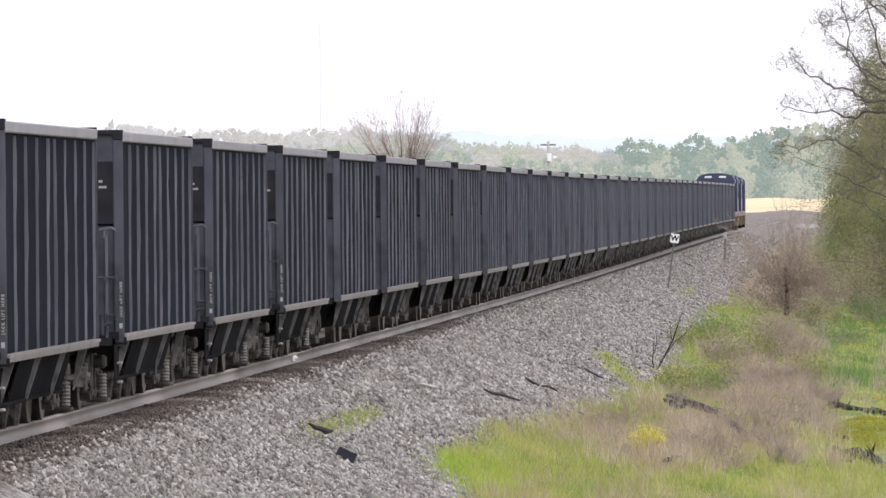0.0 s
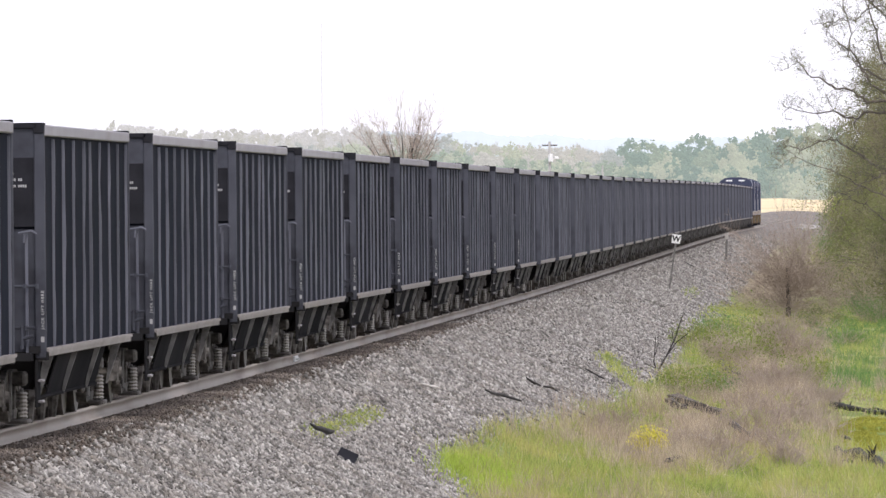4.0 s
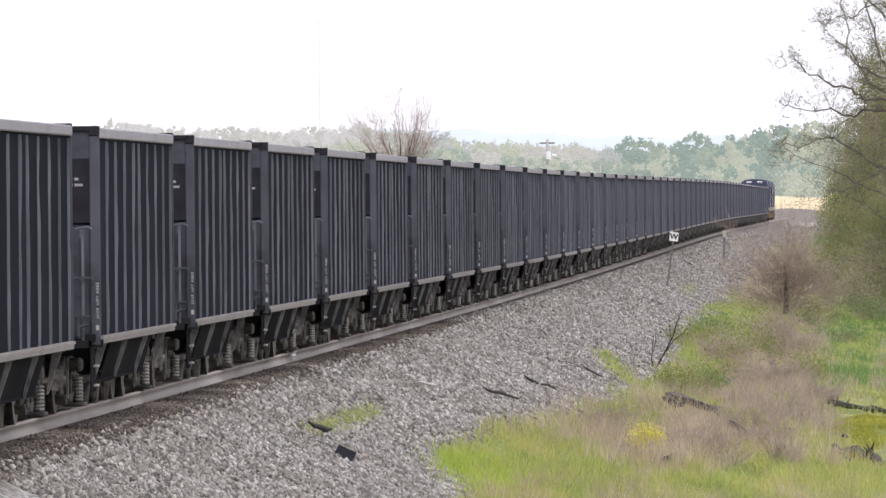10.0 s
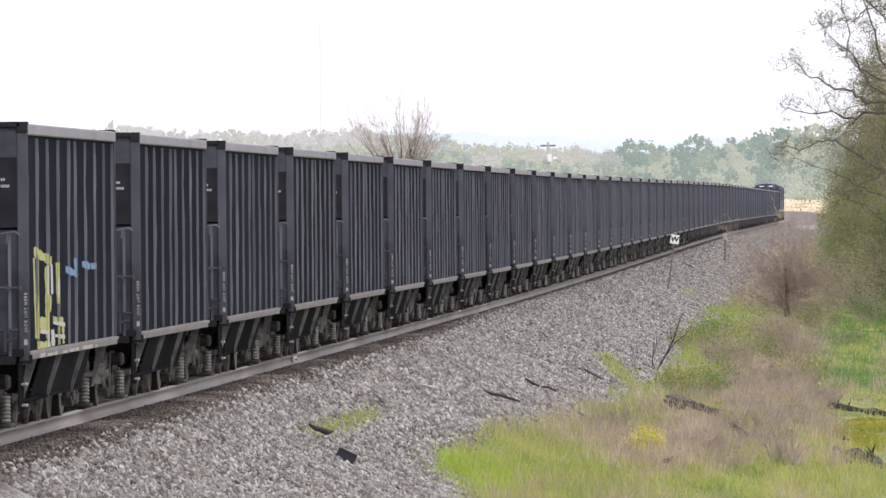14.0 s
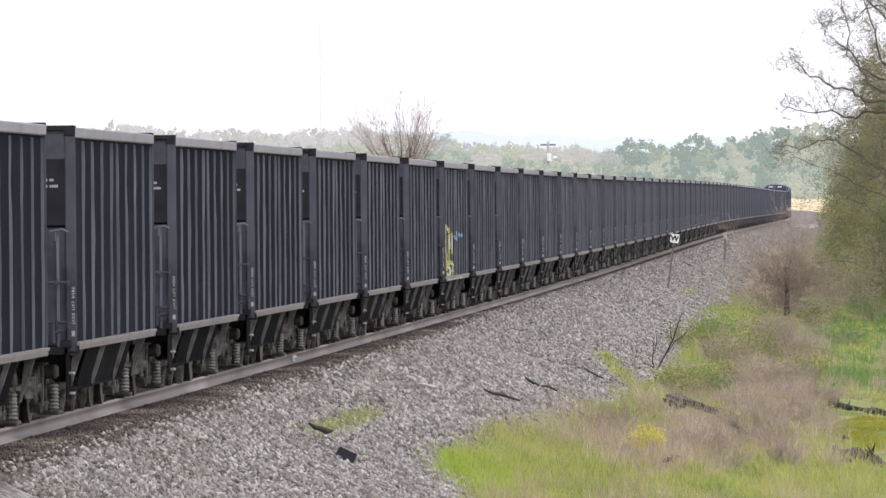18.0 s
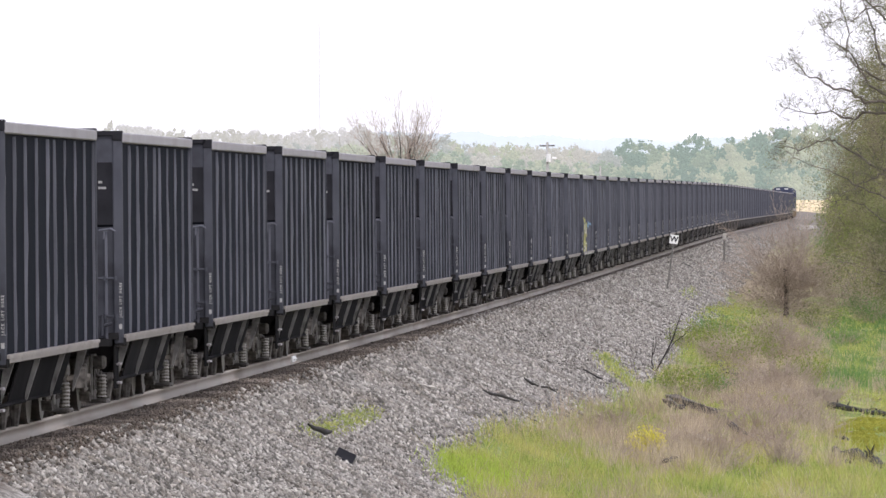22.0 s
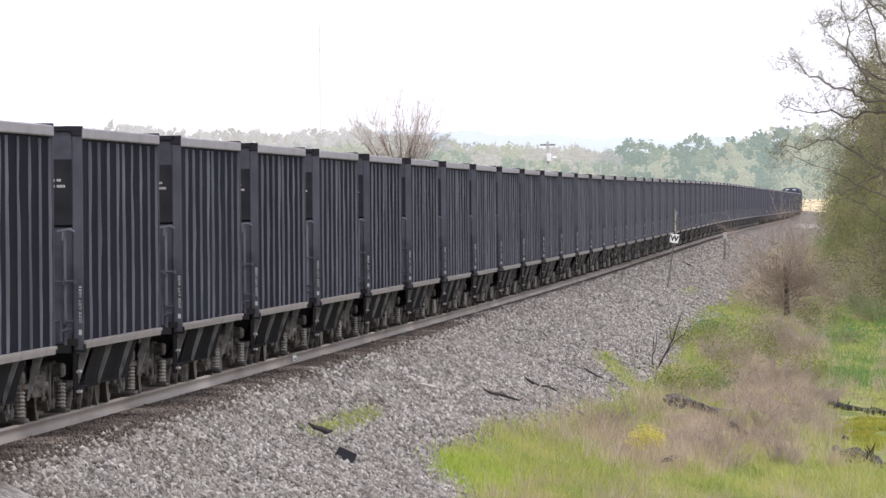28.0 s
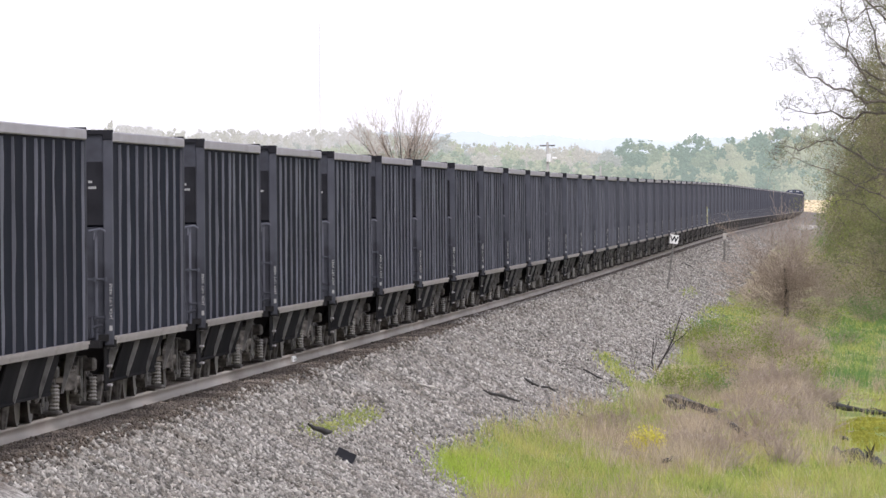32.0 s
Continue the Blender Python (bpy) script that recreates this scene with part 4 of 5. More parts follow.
def blades(name, x, y, height, width, lean, mat, rs, label, parent=None):
    m = len(x)
    z = np.array([ground_z(a, b) for a, b in zip(x.tolist(), y.tolist())])
    a = rs.uniform(0, 6.28, m)
    dx, dy = np.cos(a) * width, np.sin(a) * width * 0.5
    tx, ty = x + rs.normal(0, lean, m) * height, y + rs.normal(0, lean, m) * height
    mx, my = (x + tx) / 2 + rs.normal(0, 0.05, m), (y + ty) / 2
    v = np.stack([np.stack([x - dx, y - dy, z - 0.03], 1), np.stack([x + dx, y + dy, z - 0.03], 1),
                  np.stack([mx + dx * 0.7, my + dy * 0.7, z + height * 0.6], 1), np.stack([tx, ty, z + height], 1), np.stack([mx - dx * 0.7, my - dy * 0.7, z + height * 0.6], 1)], 1).reshape(-1, 3)
    f = (np.arange(m) * 5)[:, None, None] + np.array([(0, 1, 2), (0, 2, 4), (4, 2, 3)])[None]
    ob = soup(name, v, f.reshape(-1, 3), mat, parent)
    return tagged(ob, label, "grass", kind="stuff")


def moss_at(x, y):
    """A wet mossy hollow at the ditch's bottom."""
    return smooth(1.15, 0.85, math.hypot((x + 0.25 - 0.15 * noise.noise(Vector((x, y * 0.1, 6.0)))) / 1.0, (y - 211) / 16))


def build_weeds():
    rs = np.random.RandomState(21)

    def scatter(count, x0, x1, y0, y1, want):
        x = rs.uniform(x0, x1, count)
        y = y0 + (y1 - y0) * rs.rand(count) ** 1.25
        p = np.array([want(a, b) * (1 - moss_at(a, b) * 0.96) for a, b in zip(x.tolist(), y.tolist())])
        k = rs.rand(count) < p
        return x[k], y[k]

    def clump(x, y, f, seed):
        return smooth(-0.15, 0.25, noise.noise(Vector((x * f, y * f * 0.3, seed))))

    def tall(x, y, f, seed, lo, hi):
        return rs.uniform(lo, hi, len(x)) * np.array([0.5 + 0.9 * clump(a, b, f, seed) for a, b in zip(x.tolist(), y.tolist())])

    x, y = scatter(330000, -8.2, 3, 134, 330, lambda a, b: cover_at(a, b) ** 2 * (1 - lush_at(a, b)) * (0.12 + 0.88 * clump(a, b, 0.9, 2.0)))
    blades("dry_weeds", x, y, tall(x, y, 0.6, 5.0, 0.12, 0.6), 0.005, 0.35, M_DRY, rs, "dry reddish-brown weeds and dead stalks in the ditch")
    x, y = scatter(80000, -8.2, 3, 134, 420, lambda a, b: cover_at(a, b) ** 2 * clump(a, b, 0.8, 12.0))
    blades("straw_grass", x, y, tall(x, y, 0.8, 15.0, 0.06, 0.26), 0.007, 0.35, M_STRAW, rs, "pale straw-coloured grass tufts among the weeds")
    x, y = scatter(150000, -8.6, 5, 130, 460, lambda a, b: cover_at(a, b) * lush_at(a, b) * (0.1 + 0.9 * clump(a, b, 0.7, 4.0)))
    blades("spring_grass", x, y, tall(x, y, 0.45, 8.0, 0.05, 0.30), 0.009, 0.35, M_GRASS, rs, "fresh yellow-green spring grass in patches")
    x, y = scatter(95000, -7.5, 0, 150, 300, lambda a, b: cover_at(a, b) ** 2 * (1 - lush_at(a, b)) * clump(a, b, 1.1, 33.0))
    blades("green_shoots", x, y, tall(x, y, 0.8, 18.0, 0.06, 0.3), 0.009, 0.35, M_GRASS, rs, "green shoots coming up through the dry weeds")
    x, y = scatter(26000, -2.4, 1.6, 255, 430, lambda a, b: (0.1 + 0.9 * clump(a, b, 0.6, 44.0)) * smooth(-2.4, -1.2, a + 0.4 * noise.noise(Vector((a, b * 0.2, 2.0)))))
    blades("green_herbs", x, y, tall(x, y, 0.6, 48.0, 0.05, 0.35), 0.012, 0.35, M_HERB, rs, "deep green young herbs in the ditch")
    x, y = scatter(130000, -8.3, 1.5, 134, 182, lambda a, b: cover_at(a, b) * (0.25 + 0.75 * lush_at(a, b)) * (0.15 + 0.85 * clump(a, b, 1.6, 61.0)))
    blades("spring_grass", x, y, tall(x, y, 1.2, 63.0, 0.05, 0.26), 0.007, 0.45, M_GRASS, rs, "fresh yellow-green spring grass at the ditch's edge")
    x, y = scatter(40000, -8.3, 1.5, 134, 190, lambda a, b: cover_at(a, b) * clump(a, b, 1.3, 71.0))
    blades("straw_grass", x, y, tall(x, y, 0.9, 73.0, 0.1, 0.42), 0.004, 0.5, M_STRAW, rs, "thin pale straws among the spring grass")
    x, y = scatter(60000, -8.0, 1.5, 134, 188, lambda a, b: cover_at(a, b) * (1.1 - lush_at(a, b)) * clump(a, b, 1.1, 81.0))
    blades("dry_weeds", x, y, tall(x, y, 0.9, 83.0, 0.1, 0.45), 0.004, 0.45, M_DRY, rs, "dead brown stalks standing in the spring grass")
    t = rs.rand(9000)
    (xa, ya), (xb, yb) = on_ground(805, 820), on_ground(915, 864)
    x, y = xa + (xb - xa) * t + rs.normal(0, 0.16, 9000), ya + (yb - ya) * t + rs.normal(0, 3.0, 9000)
    blades("spring_grass", x, y, rs.uniform(0.05, 0.22, 9000), 0.008, 0.4, M_LIME, rs, "bright lime-green grass clump at the stones' edge")
    x, y = rs.uniform(-1.5, 1.0, 40000), rs.uniform(192, 231, 40000)
    k = np.array([moss_at(a, b) for a, b in zip(x.tolist(), y.tolist())]) > rs.rand(40000)
    blades("moss", x[k], y[k], rs.uniform(0.015, 0.05, int(k.sum())), 0.03, 0.5, M_MOSS, rs, "yellow-green mossy mat in the wet hollow")
    # a strip of grass that has come up among the stones
    t = rs.rand(1500)
    (xa, ya), (xb, yb) = on_ground(548, 768), on_ground(660, 731)
    x = xa + (xb - xa) * t + rs.normal(0, 0.11, 1500)
    y = ya + (yb - ya) * t + rs.normal(0, 1.4, 1500)
    blades("bank_grass", x, y, rs.uniform(0.03, 0.10, 1500), 0.013, 0.4, M_GRASS, rs, "thin strip of grass among the ballast stones")
    (xa, ya), (xb, yb) = on_ground(1066, 632), on_ground(1158, 696)
    t = rs.rand(1100)
    x = np.concatenate([rs.normal(-7.0, 0.2, 700), rs.normal(-8.35, 0.15, 120), xa + (xb - xa) * t + rs.normal(0, 0.14, 1100)])
    y = np.concatenate([rs.normal(372, 14, 700), rs.normal(395, 8, 120), ya + (yb - ya) * t + rs.normal(0, 2.5, 1100)])
    blades("bank_grass", x, y, rs.uniform(0.05, 0.2, len(x)), 0.014, 0.4, M_GRASS, rs, "patches of grass on the stony bank")


def fan_growth(name, label, category, base, foot, rise, reach, stems, mat, seed, radius, least, shoots, open_angle, flat=1.0, trunk=0.0, low=1.0, spread=0.5):
    """Many straight stems that fan out of one stool to a domed outline, feathered with fine upright shoots."""
    rnd = random.Random(seed)
    t = thing(name, label, category, pose(*base))
    lines = []
    if trunk:
        tubes("trunk", [([Vector((0, 0, -0.2)), Vector((0.04, 0, rise * 0.5)), Vector((0, 0, rise + 0.1))], [trunk, trunk * 0.85, trunk * 0.7])], M_BARK, t, 7)

    def strand(p, way, length, r, n, bend):
        pts, radii, d = [p], [r], way.normalized()
        for i in range(n):
            d = (d + Vector((rnd.gauss(0, bend), rnd.gauss(0, bend), rnd.gauss(0.03, bend)))).normalized()
            pts.append(pts[-1] + d * length / n)
            radii.append(max(least, r * (1 - 0.8 * (i + 1) / n)))
        return pts, radii

    for k in range(stems):
        a = rnd.uniform(0, 6.283)
        tilt = open_angle * rnd.random() ** spread
        way = Vector((math.sin(tilt) * math.cos(a), math.sin(tilt) * math.sin(a), math.cos(tilt)))
        out = reach * (1 - (1 - flat) * math.sin(tilt)) * rnd.uniform(0.62, 1.04)
        start = Vector((rnd.gauss(0, foot), rnd.gauss(0, foot), rise * rnd.uniform(low, 1.0)))
        main = strand(start, way, out, radius * rnd.uniform(0.6, 1.2), 6, 0.07)
        if radius > 0.03:
            tubes("stem", [main], M_LOG, t, 5)
        else:
            lines.append(main)
        for _ in range(shoots):
            i = rnd.randint(1, 6)
            side = Vector((rnd.gauss(0, 0.55), rnd.gauss(0, 0.55), rnd.gauss(0.25, 0.4)))
            sub = strand(main[0][i], way + side, out * rnd.uniform(0.16, 0.38), max(least, main[1][i] * 0.6), 4, 0.12)
            lines.append(sub)
            for _ in range(3):
                j = rnd.randint(1, 4)
                side = Vector((rnd.gauss(0, 0.6), rnd.gauss(0, 0.6), rnd.gauss(0.25, 0.5)))
                twig = strand(sub[0][j], way + side, out * rnd.uniform(0.07, 0.18), least, 3, 0.15)
                lines.append(twig)
    tubes("crown", lines, mat, t, 3, "stuff")
    return t


def big_tree():
    """The tall budding tree whose limbs reach out over the bank."""
    rnd, rs = random.Random(4), np.random.RandomState(4)
    D = 352
    x, y, _ = spot(1625, 560, D)
    base = Vector((x, y, ground_z(x, y)))
    t = thing("budding_tree", "tall budding tree with dark crooked limbs and few leaves", "tree", pose(*base))

    def p(u, v, dy=0.0):
        return Vector(spot(u, v, D + dy)) - base
    tubes("trunk", [([Vector((0, 0, -0.3)), p(1618, 420), p(1606, 260), p(1596, 130), p(1590, 0), p(1570, -140), p(1540, -260)], [0.36, 0.31, 0.27, 0.23, 0.19, 0.13, 0.07])], M_BARK, t, 8)
    limbs = [
        ([(1600, 196), (1564, 200), (1536, 198), (1511, 210), (1491, 208), (1472, 196), (1446, 202), (1421, 195), (1393, 189)], 0.085, 0.4),
        ([(1600, 190), (1560, 180), (1532, 180), (1511, 163), (1479, 157), (1454, 143), (1426, 131), (1409, 110), (1393, 120)], 0.085, -0.5),
        ([(1598, 185), (1560, 165), (1536, 143), (1519, 114), (1503, 92), (1487, 82), (1470, 67), (1460, 53)], 0.085, -0.3),
        ([(1606, 320), (1564, 300), (1532, 282), (1503, 265), (1479, 249), (1466, 247), (1438, 255), (1413, 265), (1393, 259), (1372, 257)], 0.075, 0.5),
        ([(1606, 320), (1564, 306), (1544, 314), (1515, 335), (1490, 342)], 0.06, -0.4),
        ([(1608, 380), (1560, 345), (1511, 327), (1479, 306), (1442, 294), (1405, 278)], 0.05, -0.5),
        ([(1594, 130), (1564, 110), (1552, 82), (1548, 53), (1536, 24), (1527, 0), (1520, -30)], 0.075, 0.4),
        ([(1594, 150), (1540, 130), (1515, 118), (1498, 100), (1503, 61), (1495, 24), (1491, 0), (1484, -30)], 0.06, 0.5),
        ([(1592, 40), (1560, 10), (1531, 16), (1511, 37), (1490, 34), (1470, 40), (1452, 40)], 0.05, -0.5),
        ([(1592, 60), (1565, 30), (1540, 5), (1505, -20), (1470, -25), (1445, -10)], 0.07, -0.6),
        ([(1606, 400), (1560, 385), (1530, 360), (1500, 352), (1470, 356)], 0.045, 0.3),
    ]
    lines, tips = {}, []
    for uv, r, dy in limbs:
        n = len(uv) - 1
        pts = [p(u + rnd.uniform(-2, 2), v + rnd.uniform(-2, 2), dy * i * 0.5) for i, (u, v) in enumerate(uv)]
        radii = [max(0.014, 0.8 * r * (1 - 0.8 * i / n)) for i in range(n + 1)]
        fine, fine_r = [pts[0]], [radii[0]]
        for i in range(n):
            for k in (1, 2, 3):
                bend = Vector((rnd.gauss(0, 0.04), rnd.gauss(0, 0.05), rnd.gauss(0, 0.04))) if k < 3 else Vector((0, 0, 0))
                fine.append(pts[i].lerp(pts[i + 1], k / 3) + bend)
                fine_r.append(radii[i] + (radii[i + 1] - radii[i]) * k / 3)
        tubes("limb", [(fine, fine_r)], M_BARK, t, 6)
        for i in range(1, n + 1):
            for _ in range(4):
                d = (pts[i] - pts[i - 1]).normalized()
                side = Vector((rnd.gauss(-0.1, 1), rnd.gauss(0, 1), rnd.gauss(0.45, 0.9))).normalized()
                grow(rnd, pts[i], d * 0.5 + side, rnd.uniform(0.3, 0.8), max(0.011, radii[i] * 0.4), 2, lines, tips, 0.55, 0.1, (2, 4), 0.6, 0.4, 0.006)
    tubes("crown", [ln for lv in lines for ln in lines[lv]], M_BARK, t, 3, "stuff")
    leaves("foliage", tips, 0.021, M_LEAF_DIM, t, rs, 0.09, 4)


def leafy_tree(name, label, u, v, depth, height, width, mat, seed, per=16, trunk=0.14, size=0.09):
    """A young tree in thin spring leaf: trunk, limbs, clumps of small leaves with gaps."""
    rnd, rs = random.Random(seed), np.random.RandomState(seed)
    x, y, _ = spot(u, v, depth)
    t = thing(name, label, "tree", pose(x, y, ground_z(x, y) - 0.05))
    lines, tips = {}, []
    top = Vector((rnd.uniform(-0.3, 0.3), 0, height * 0.8))
    pts = [Vector((0, 0, -0.2)), top * 0.3 + Vector((0.1, 0, 0)), top * 0.6, top]
    tubes("trunk", [(pts, [trunk, trunk * 0.8, trunk * 0.55, trunk * 0.25])], M_BARK, t, 7)
    for k in range(13):
        f = rnd.uniform(0.12, 1.0)
        a = rnd.uniform(0, 6.283)
        grow(rnd, top * f, Vector((math.cos(a), math.sin(a), 0.45)), width * (0.62 - 0.3 * f) * rnd.uniform(0.7, 1.2), trunk * 0.3, 2, lines, tips, 0.4, 0.1, (3, 4), 0.62, 0.4, 0.01)
    for ln in lines[2]:
        tubes("limb", [ln], M_BARK, t, 5)
    tubes("crown", lines[1] + lines[0], M_BARK, t, 3, "stuff")
    leaves("foliage", tips, size, mat, t, rs, 0.3, per)
    return t


def shrub(name, label, x, y, height, width, mat, seed, count=60, per=10, size=0.05, category="bush"):
    """Stems fanning out of the ground, with leaves."""
    rnd, rs = random.Random(seed), np.random.RandomState(seed)
    t = thing(name, label, category, pose(x, y, ground_z(x, y) - 0.03))
    lines, tips = {}, []
    for k in range(count):
        a, r = rnd.uniform(0, 6.283), width * 0.5 * math.sqrt(rnd.random())
        p = Vector((math.cos(a) * r * 0.5, math.sin(a) * r * 0.5, 0))
        grow(rnd, p, Vector((math.cos(a) * r, math.sin(a) * r, height * 0.9)), height * rnd.uniform(0.5, 0.95), 0.012, 1, lines, tips, 0.25, 0.05, (1, 3), 0.5, 0.4, 0.005)
    tubes("brush", lines[1] + lines[0], M_TWIG, t, 3, "stuff")
    if per:
        leaves("foliage", tips, size, mat, t, rs, height * 0.12, per)
    return t


def on_ground(u, v):
    """The ground that shows at (u, v) on the picture plane."""
    d = 100.0
    while d < 900:
        x, y, z = spot(u, v, d)
        if z <= ground_z(x, y):
            break
        d += 0.5
    return x, y


def fallen(name, label, u0, v0, u1, v1, r, mat, seed, lift=0.5, category="log", bumps=7):
    """A fallen log or stick lying between two places, with broken ends and stubs."""
    rnd = random.Random(seed)
    (xa, ya), (xb, yb) = on_ground(u0, v0), on_ground(u1, v1)
    a, b = Vector((xa, ya, ground_z(xa, ya) + r * lift)), Vector((xb, yb, ground_z(xb, yb) + r * lift))
    t = thing(name, label, category, pose(*a))
    pts, radii = [], []
    for i in range(bumps + 1):
        f = i / bumps
        q = a.lerp(b, f) - a
        pts.append(q + Vector((rnd.gauss(0, r * 0.4), rnd.gauss(0, r * 0.4), rnd.gauss(0, r * 0.35))))
        radii.append(r * rnd.uniform(0.6, 1.1) * (0.55 if i in (0, bumps) else 1))
    tubes("stem", [(pts, radii)], mat, t, 7)
    if r > 0.06:
        for k in range(4):
            i = rnd.randint(1, bumps - 1)
            way = Vector((rnd.gauss(0, 0.6), rnd.gauss(0, 0.4), rnd.uniform(0.3, 1))) * r * rnd.uniform(1.5, 3)
            tubes("stub", [([pts[i], pts[i] + way * 0.6, pts[i] + way], [r * 0.3, r * 0.2, r * 0.05])], mat, t, 5)
    return t


def timber(label, u0, v0, u1, v1, wide, thick, mat):
    """A squared old timber lying between two places."""
    (xa, ya), (xb, yb) = on_ground(u0, v0), on_ground(u1, v1)
    a, b = Vector((xa, ya, ground_z(xa, ya) + thick * 1.7)), Vector((xb, yb, ground_z(xb, yb) + thick * 1.3))
    t = thing("timber", label, "timber", pose(*((a + b) / 2)))
    d = (b - a) / 2
    bm = bar(bmesh.new(), -d, d, wide, thick)
    bmesh.ops.bisect_plane(bm, geom=bm.verts[:] + bm.edges[:] + bm.faces[:], plane_co=d * 0.3, plane_no=d)
    rnd = random.Random(3)
    for q in bm.verts:
        q.co += Vector((rnd.gauss(0, 0.03), rnd.gauss(0, 0.1), rnd.gauss(0, 0.025)))
    part("beam", bm, mat, t)


def build_near_growth():
    build_weeds()
    big_tree()
    M = M_LEAF
    for k, (u, v, d, h, w, mat, per) in enumerate((
            (1580, 520, 420, 10.5, 5.0, M_BUD, 12), (1610, 540, 395, 10.0, 5.0, M_LEAF_DIM, 12), (1545, 470, 520, 8.5, 3.6, M_LEAF_DIM, 12), (1500, 440, 600, 6.0, 3.0, M_HERB, 14), (1600, 545, 385, 5.5, 3.6, M_LEAF_DIM, 14),
            (1630, 500, 480, 12.0, 6.0, M_BUD, 12), (1585, 500, 450, 11.5, 5.0, M_LEAF_DIM, 12), (1560, 480, 480, 8.0, 4.0, M_BUD, 12), (1600, 550, 370, 7.0, 4.0, M_BUD, 12), (1562, 480, 500, 12.0, 4.6, M_LEAF_DIM, 14),
            (1605, 480, 510, 13.5, 5.5, M_BUD, 14), (1530, 470, 540, 8.5, 3.4, M_BUD, 12), (1590, 510, 430, 9.0, 4.6, M, 14), (1486, 452, 560, 3.4, 2.2, M_HERB, 14), (1515, 470, 520, 6.5, 3.0, M_LEAF_DIM, 12),
            (1590, 500, 450, 14.5, 4.6, M_LEAF_DIM, 13), (1568, 480, 480, 13.0, 4.0, M_BUD, 13), (1615, 520, 420, 15.5, 5.5, M_BUD, 13), (1545, 470, 510, 11.2, 3.6, M_LEAF_DIM, 12), (1528, 460, 550, 10.0, 3.4, M_BUD, 12), (1600, 500, 440, 12.5, 4.5, M_LEAF_DIM, 13), (1598, 500, 450, 16.5, 4.6, M_LEAF_DIM, 13), (1580, 480, 480, 15.0, 3.6, M_BUD, 12), (1585, 490, 465, 18.5, 6.0, M_LEAF_DIM, 14), (1605, 500, 450, 19.5, 6.5, M_BUD, 14))):
        leafy_tree("young_tree", "young tree in fresh green leaf by the track" if mat in (M, M_HERB) else "young tree in thin olive-brown spring bud at the ditch" if mat is M_BUD else "young tree in thin olive-green spring leaf at the ditch", u, v, d, h, w, mat, 31 + k, int(per * 4.5), size=0.042)
    x, y = on_ground(1392, 562)
    fan_growth("brown_bush", "large reddish-brown leafless bush on the bank's foot", "bush", (x, y, ground_z(x, y)), 0.16, 2.2, 3.5, 225, M_TWIG, 6, 0.013, 0.0045, 9, 1.75, 0.92, 0.13, 0.05, 0.58)
    x, y = on_ground(1160, 657)
    base = Vector((x, y, ground_z(x, y) - 0.05))
    dead = thing("sapling", "small dead sapling with forked dark bare stems", "sapling", pose(*base))
    for r, uv in ((0.03, [(1160, 660), (1178, 628), (1192, 600), (1200, 575), (1208, 552)]), (0.018, [(1180, 626), (1195, 605), (1212, 592), (1224, 578)]), (0.022, [(1160, 658), (1155, 640), (1157, 615), (1158, 595)]),
                  (0.014, [(1157, 628), (1162, 610), (1163, 590)]), (0.014, [(1158, 652), (1145, 645), (1136, 640)]), (0.012, [(1190, 603), (1186, 585), (1188, 570)]), (0.012, [(1165, 655), (1178, 668), (1184, 672)])):
        pts = [Vector(spot(u, v, y)) - base for u, v in uv]
        tubes("stem", [(pts, [max(0.007, r * (1 - 0.7 * i / (len(pts) - 1))) for i in range(len(pts))])], M_LOG, dead, 5)
    x, y, z = spot(716, 338, 470)
    g = ground_z(x, y)
    fan_growth("bare_tree", "bare spreading tree behind the railway line", "tree", (x, y, g), 0.14, z - g, 4.5, 38, M_TWIG, 3, 0.034, 0.007, 12, 0.88, 0.9, 0.3, 1.0, 0.72)
    for k, (u, v, h, w, mat, cnt) in enumerate(((1215, 700, 0.7, 1.8, M, 60), (1255, 700, 0.7, 1.4, M_HERB, 30), (1275, 690, 0.8, 1.3, M_YLEAF, 40), (1235, 618, 0.9, 1.8, M, 60), (1275, 600, 0.9, 2.0, M_HERB, 50), (1335, 640, 1.0, 1.3, M, 50), (1425, 690, 1.0, 1.2, M, 50),
                                               (1480, 610, 0.9, 3.0, M_HERB, 80), (1545, 570, 1.2, 3.0, M_HERB, 90), (1450, 580, 0.9, 2.5, M_LEAF_DIM, 70), (1490, 540, 2.0, 3.0, M_LEAF_DIM, 90), (1535, 545, 2.6, 2.8, M_YLEAF, 110), (1568, 560, 2.8, 2.6, M_LEAF_DIM, 90),
                                               (1445, 505, 2.4, 2.4, M_YLEAF, 80), (1478, 525, 2.8, 2.6, M_YLEAF, 80), (1462, 470, 2.6, 2.2, M_YLEAF, 70), (1425, 490, 2.6, 2.2, M_YLEAF, 40), (1515, 500, 3.2, 3.0, M_HERB, 90), (1555, 520, 3.4, 3.2, M_LEAF_DIM, 90))):
        x, y = on_ground(u, v)
        shrub("green_bush", "low bush in fresh green leaf among the weeds", x, y, h, w, mat, 50 + k, cnt, 8, 0.03)
    rnd = random.Random(17)
    spots = [(1400, 640, 1.5, 2.6), (1330, 700, 0.9, 2.6), (1380, 690, 1.0, 2.2), (1370, 610, 1.5, 2.2), (1430, 720, 0.9, 2.4), (1290, 650, 1.1, 1.8)]
    spots += [(rnd.uniform(1050, 1470), rnd.uniform(735, 835), rnd.uniform(0.3, 0.75), rnd.uniform(0.7, 1.8)) for _ in range(24)]
    spots += [(rnd.uniform(1290, 1465), rnd.uniform(705, 800), rnd.uniform(0.5, 0.85), rnd.uniform(1.2, 2.0)) for _ in range(9)]
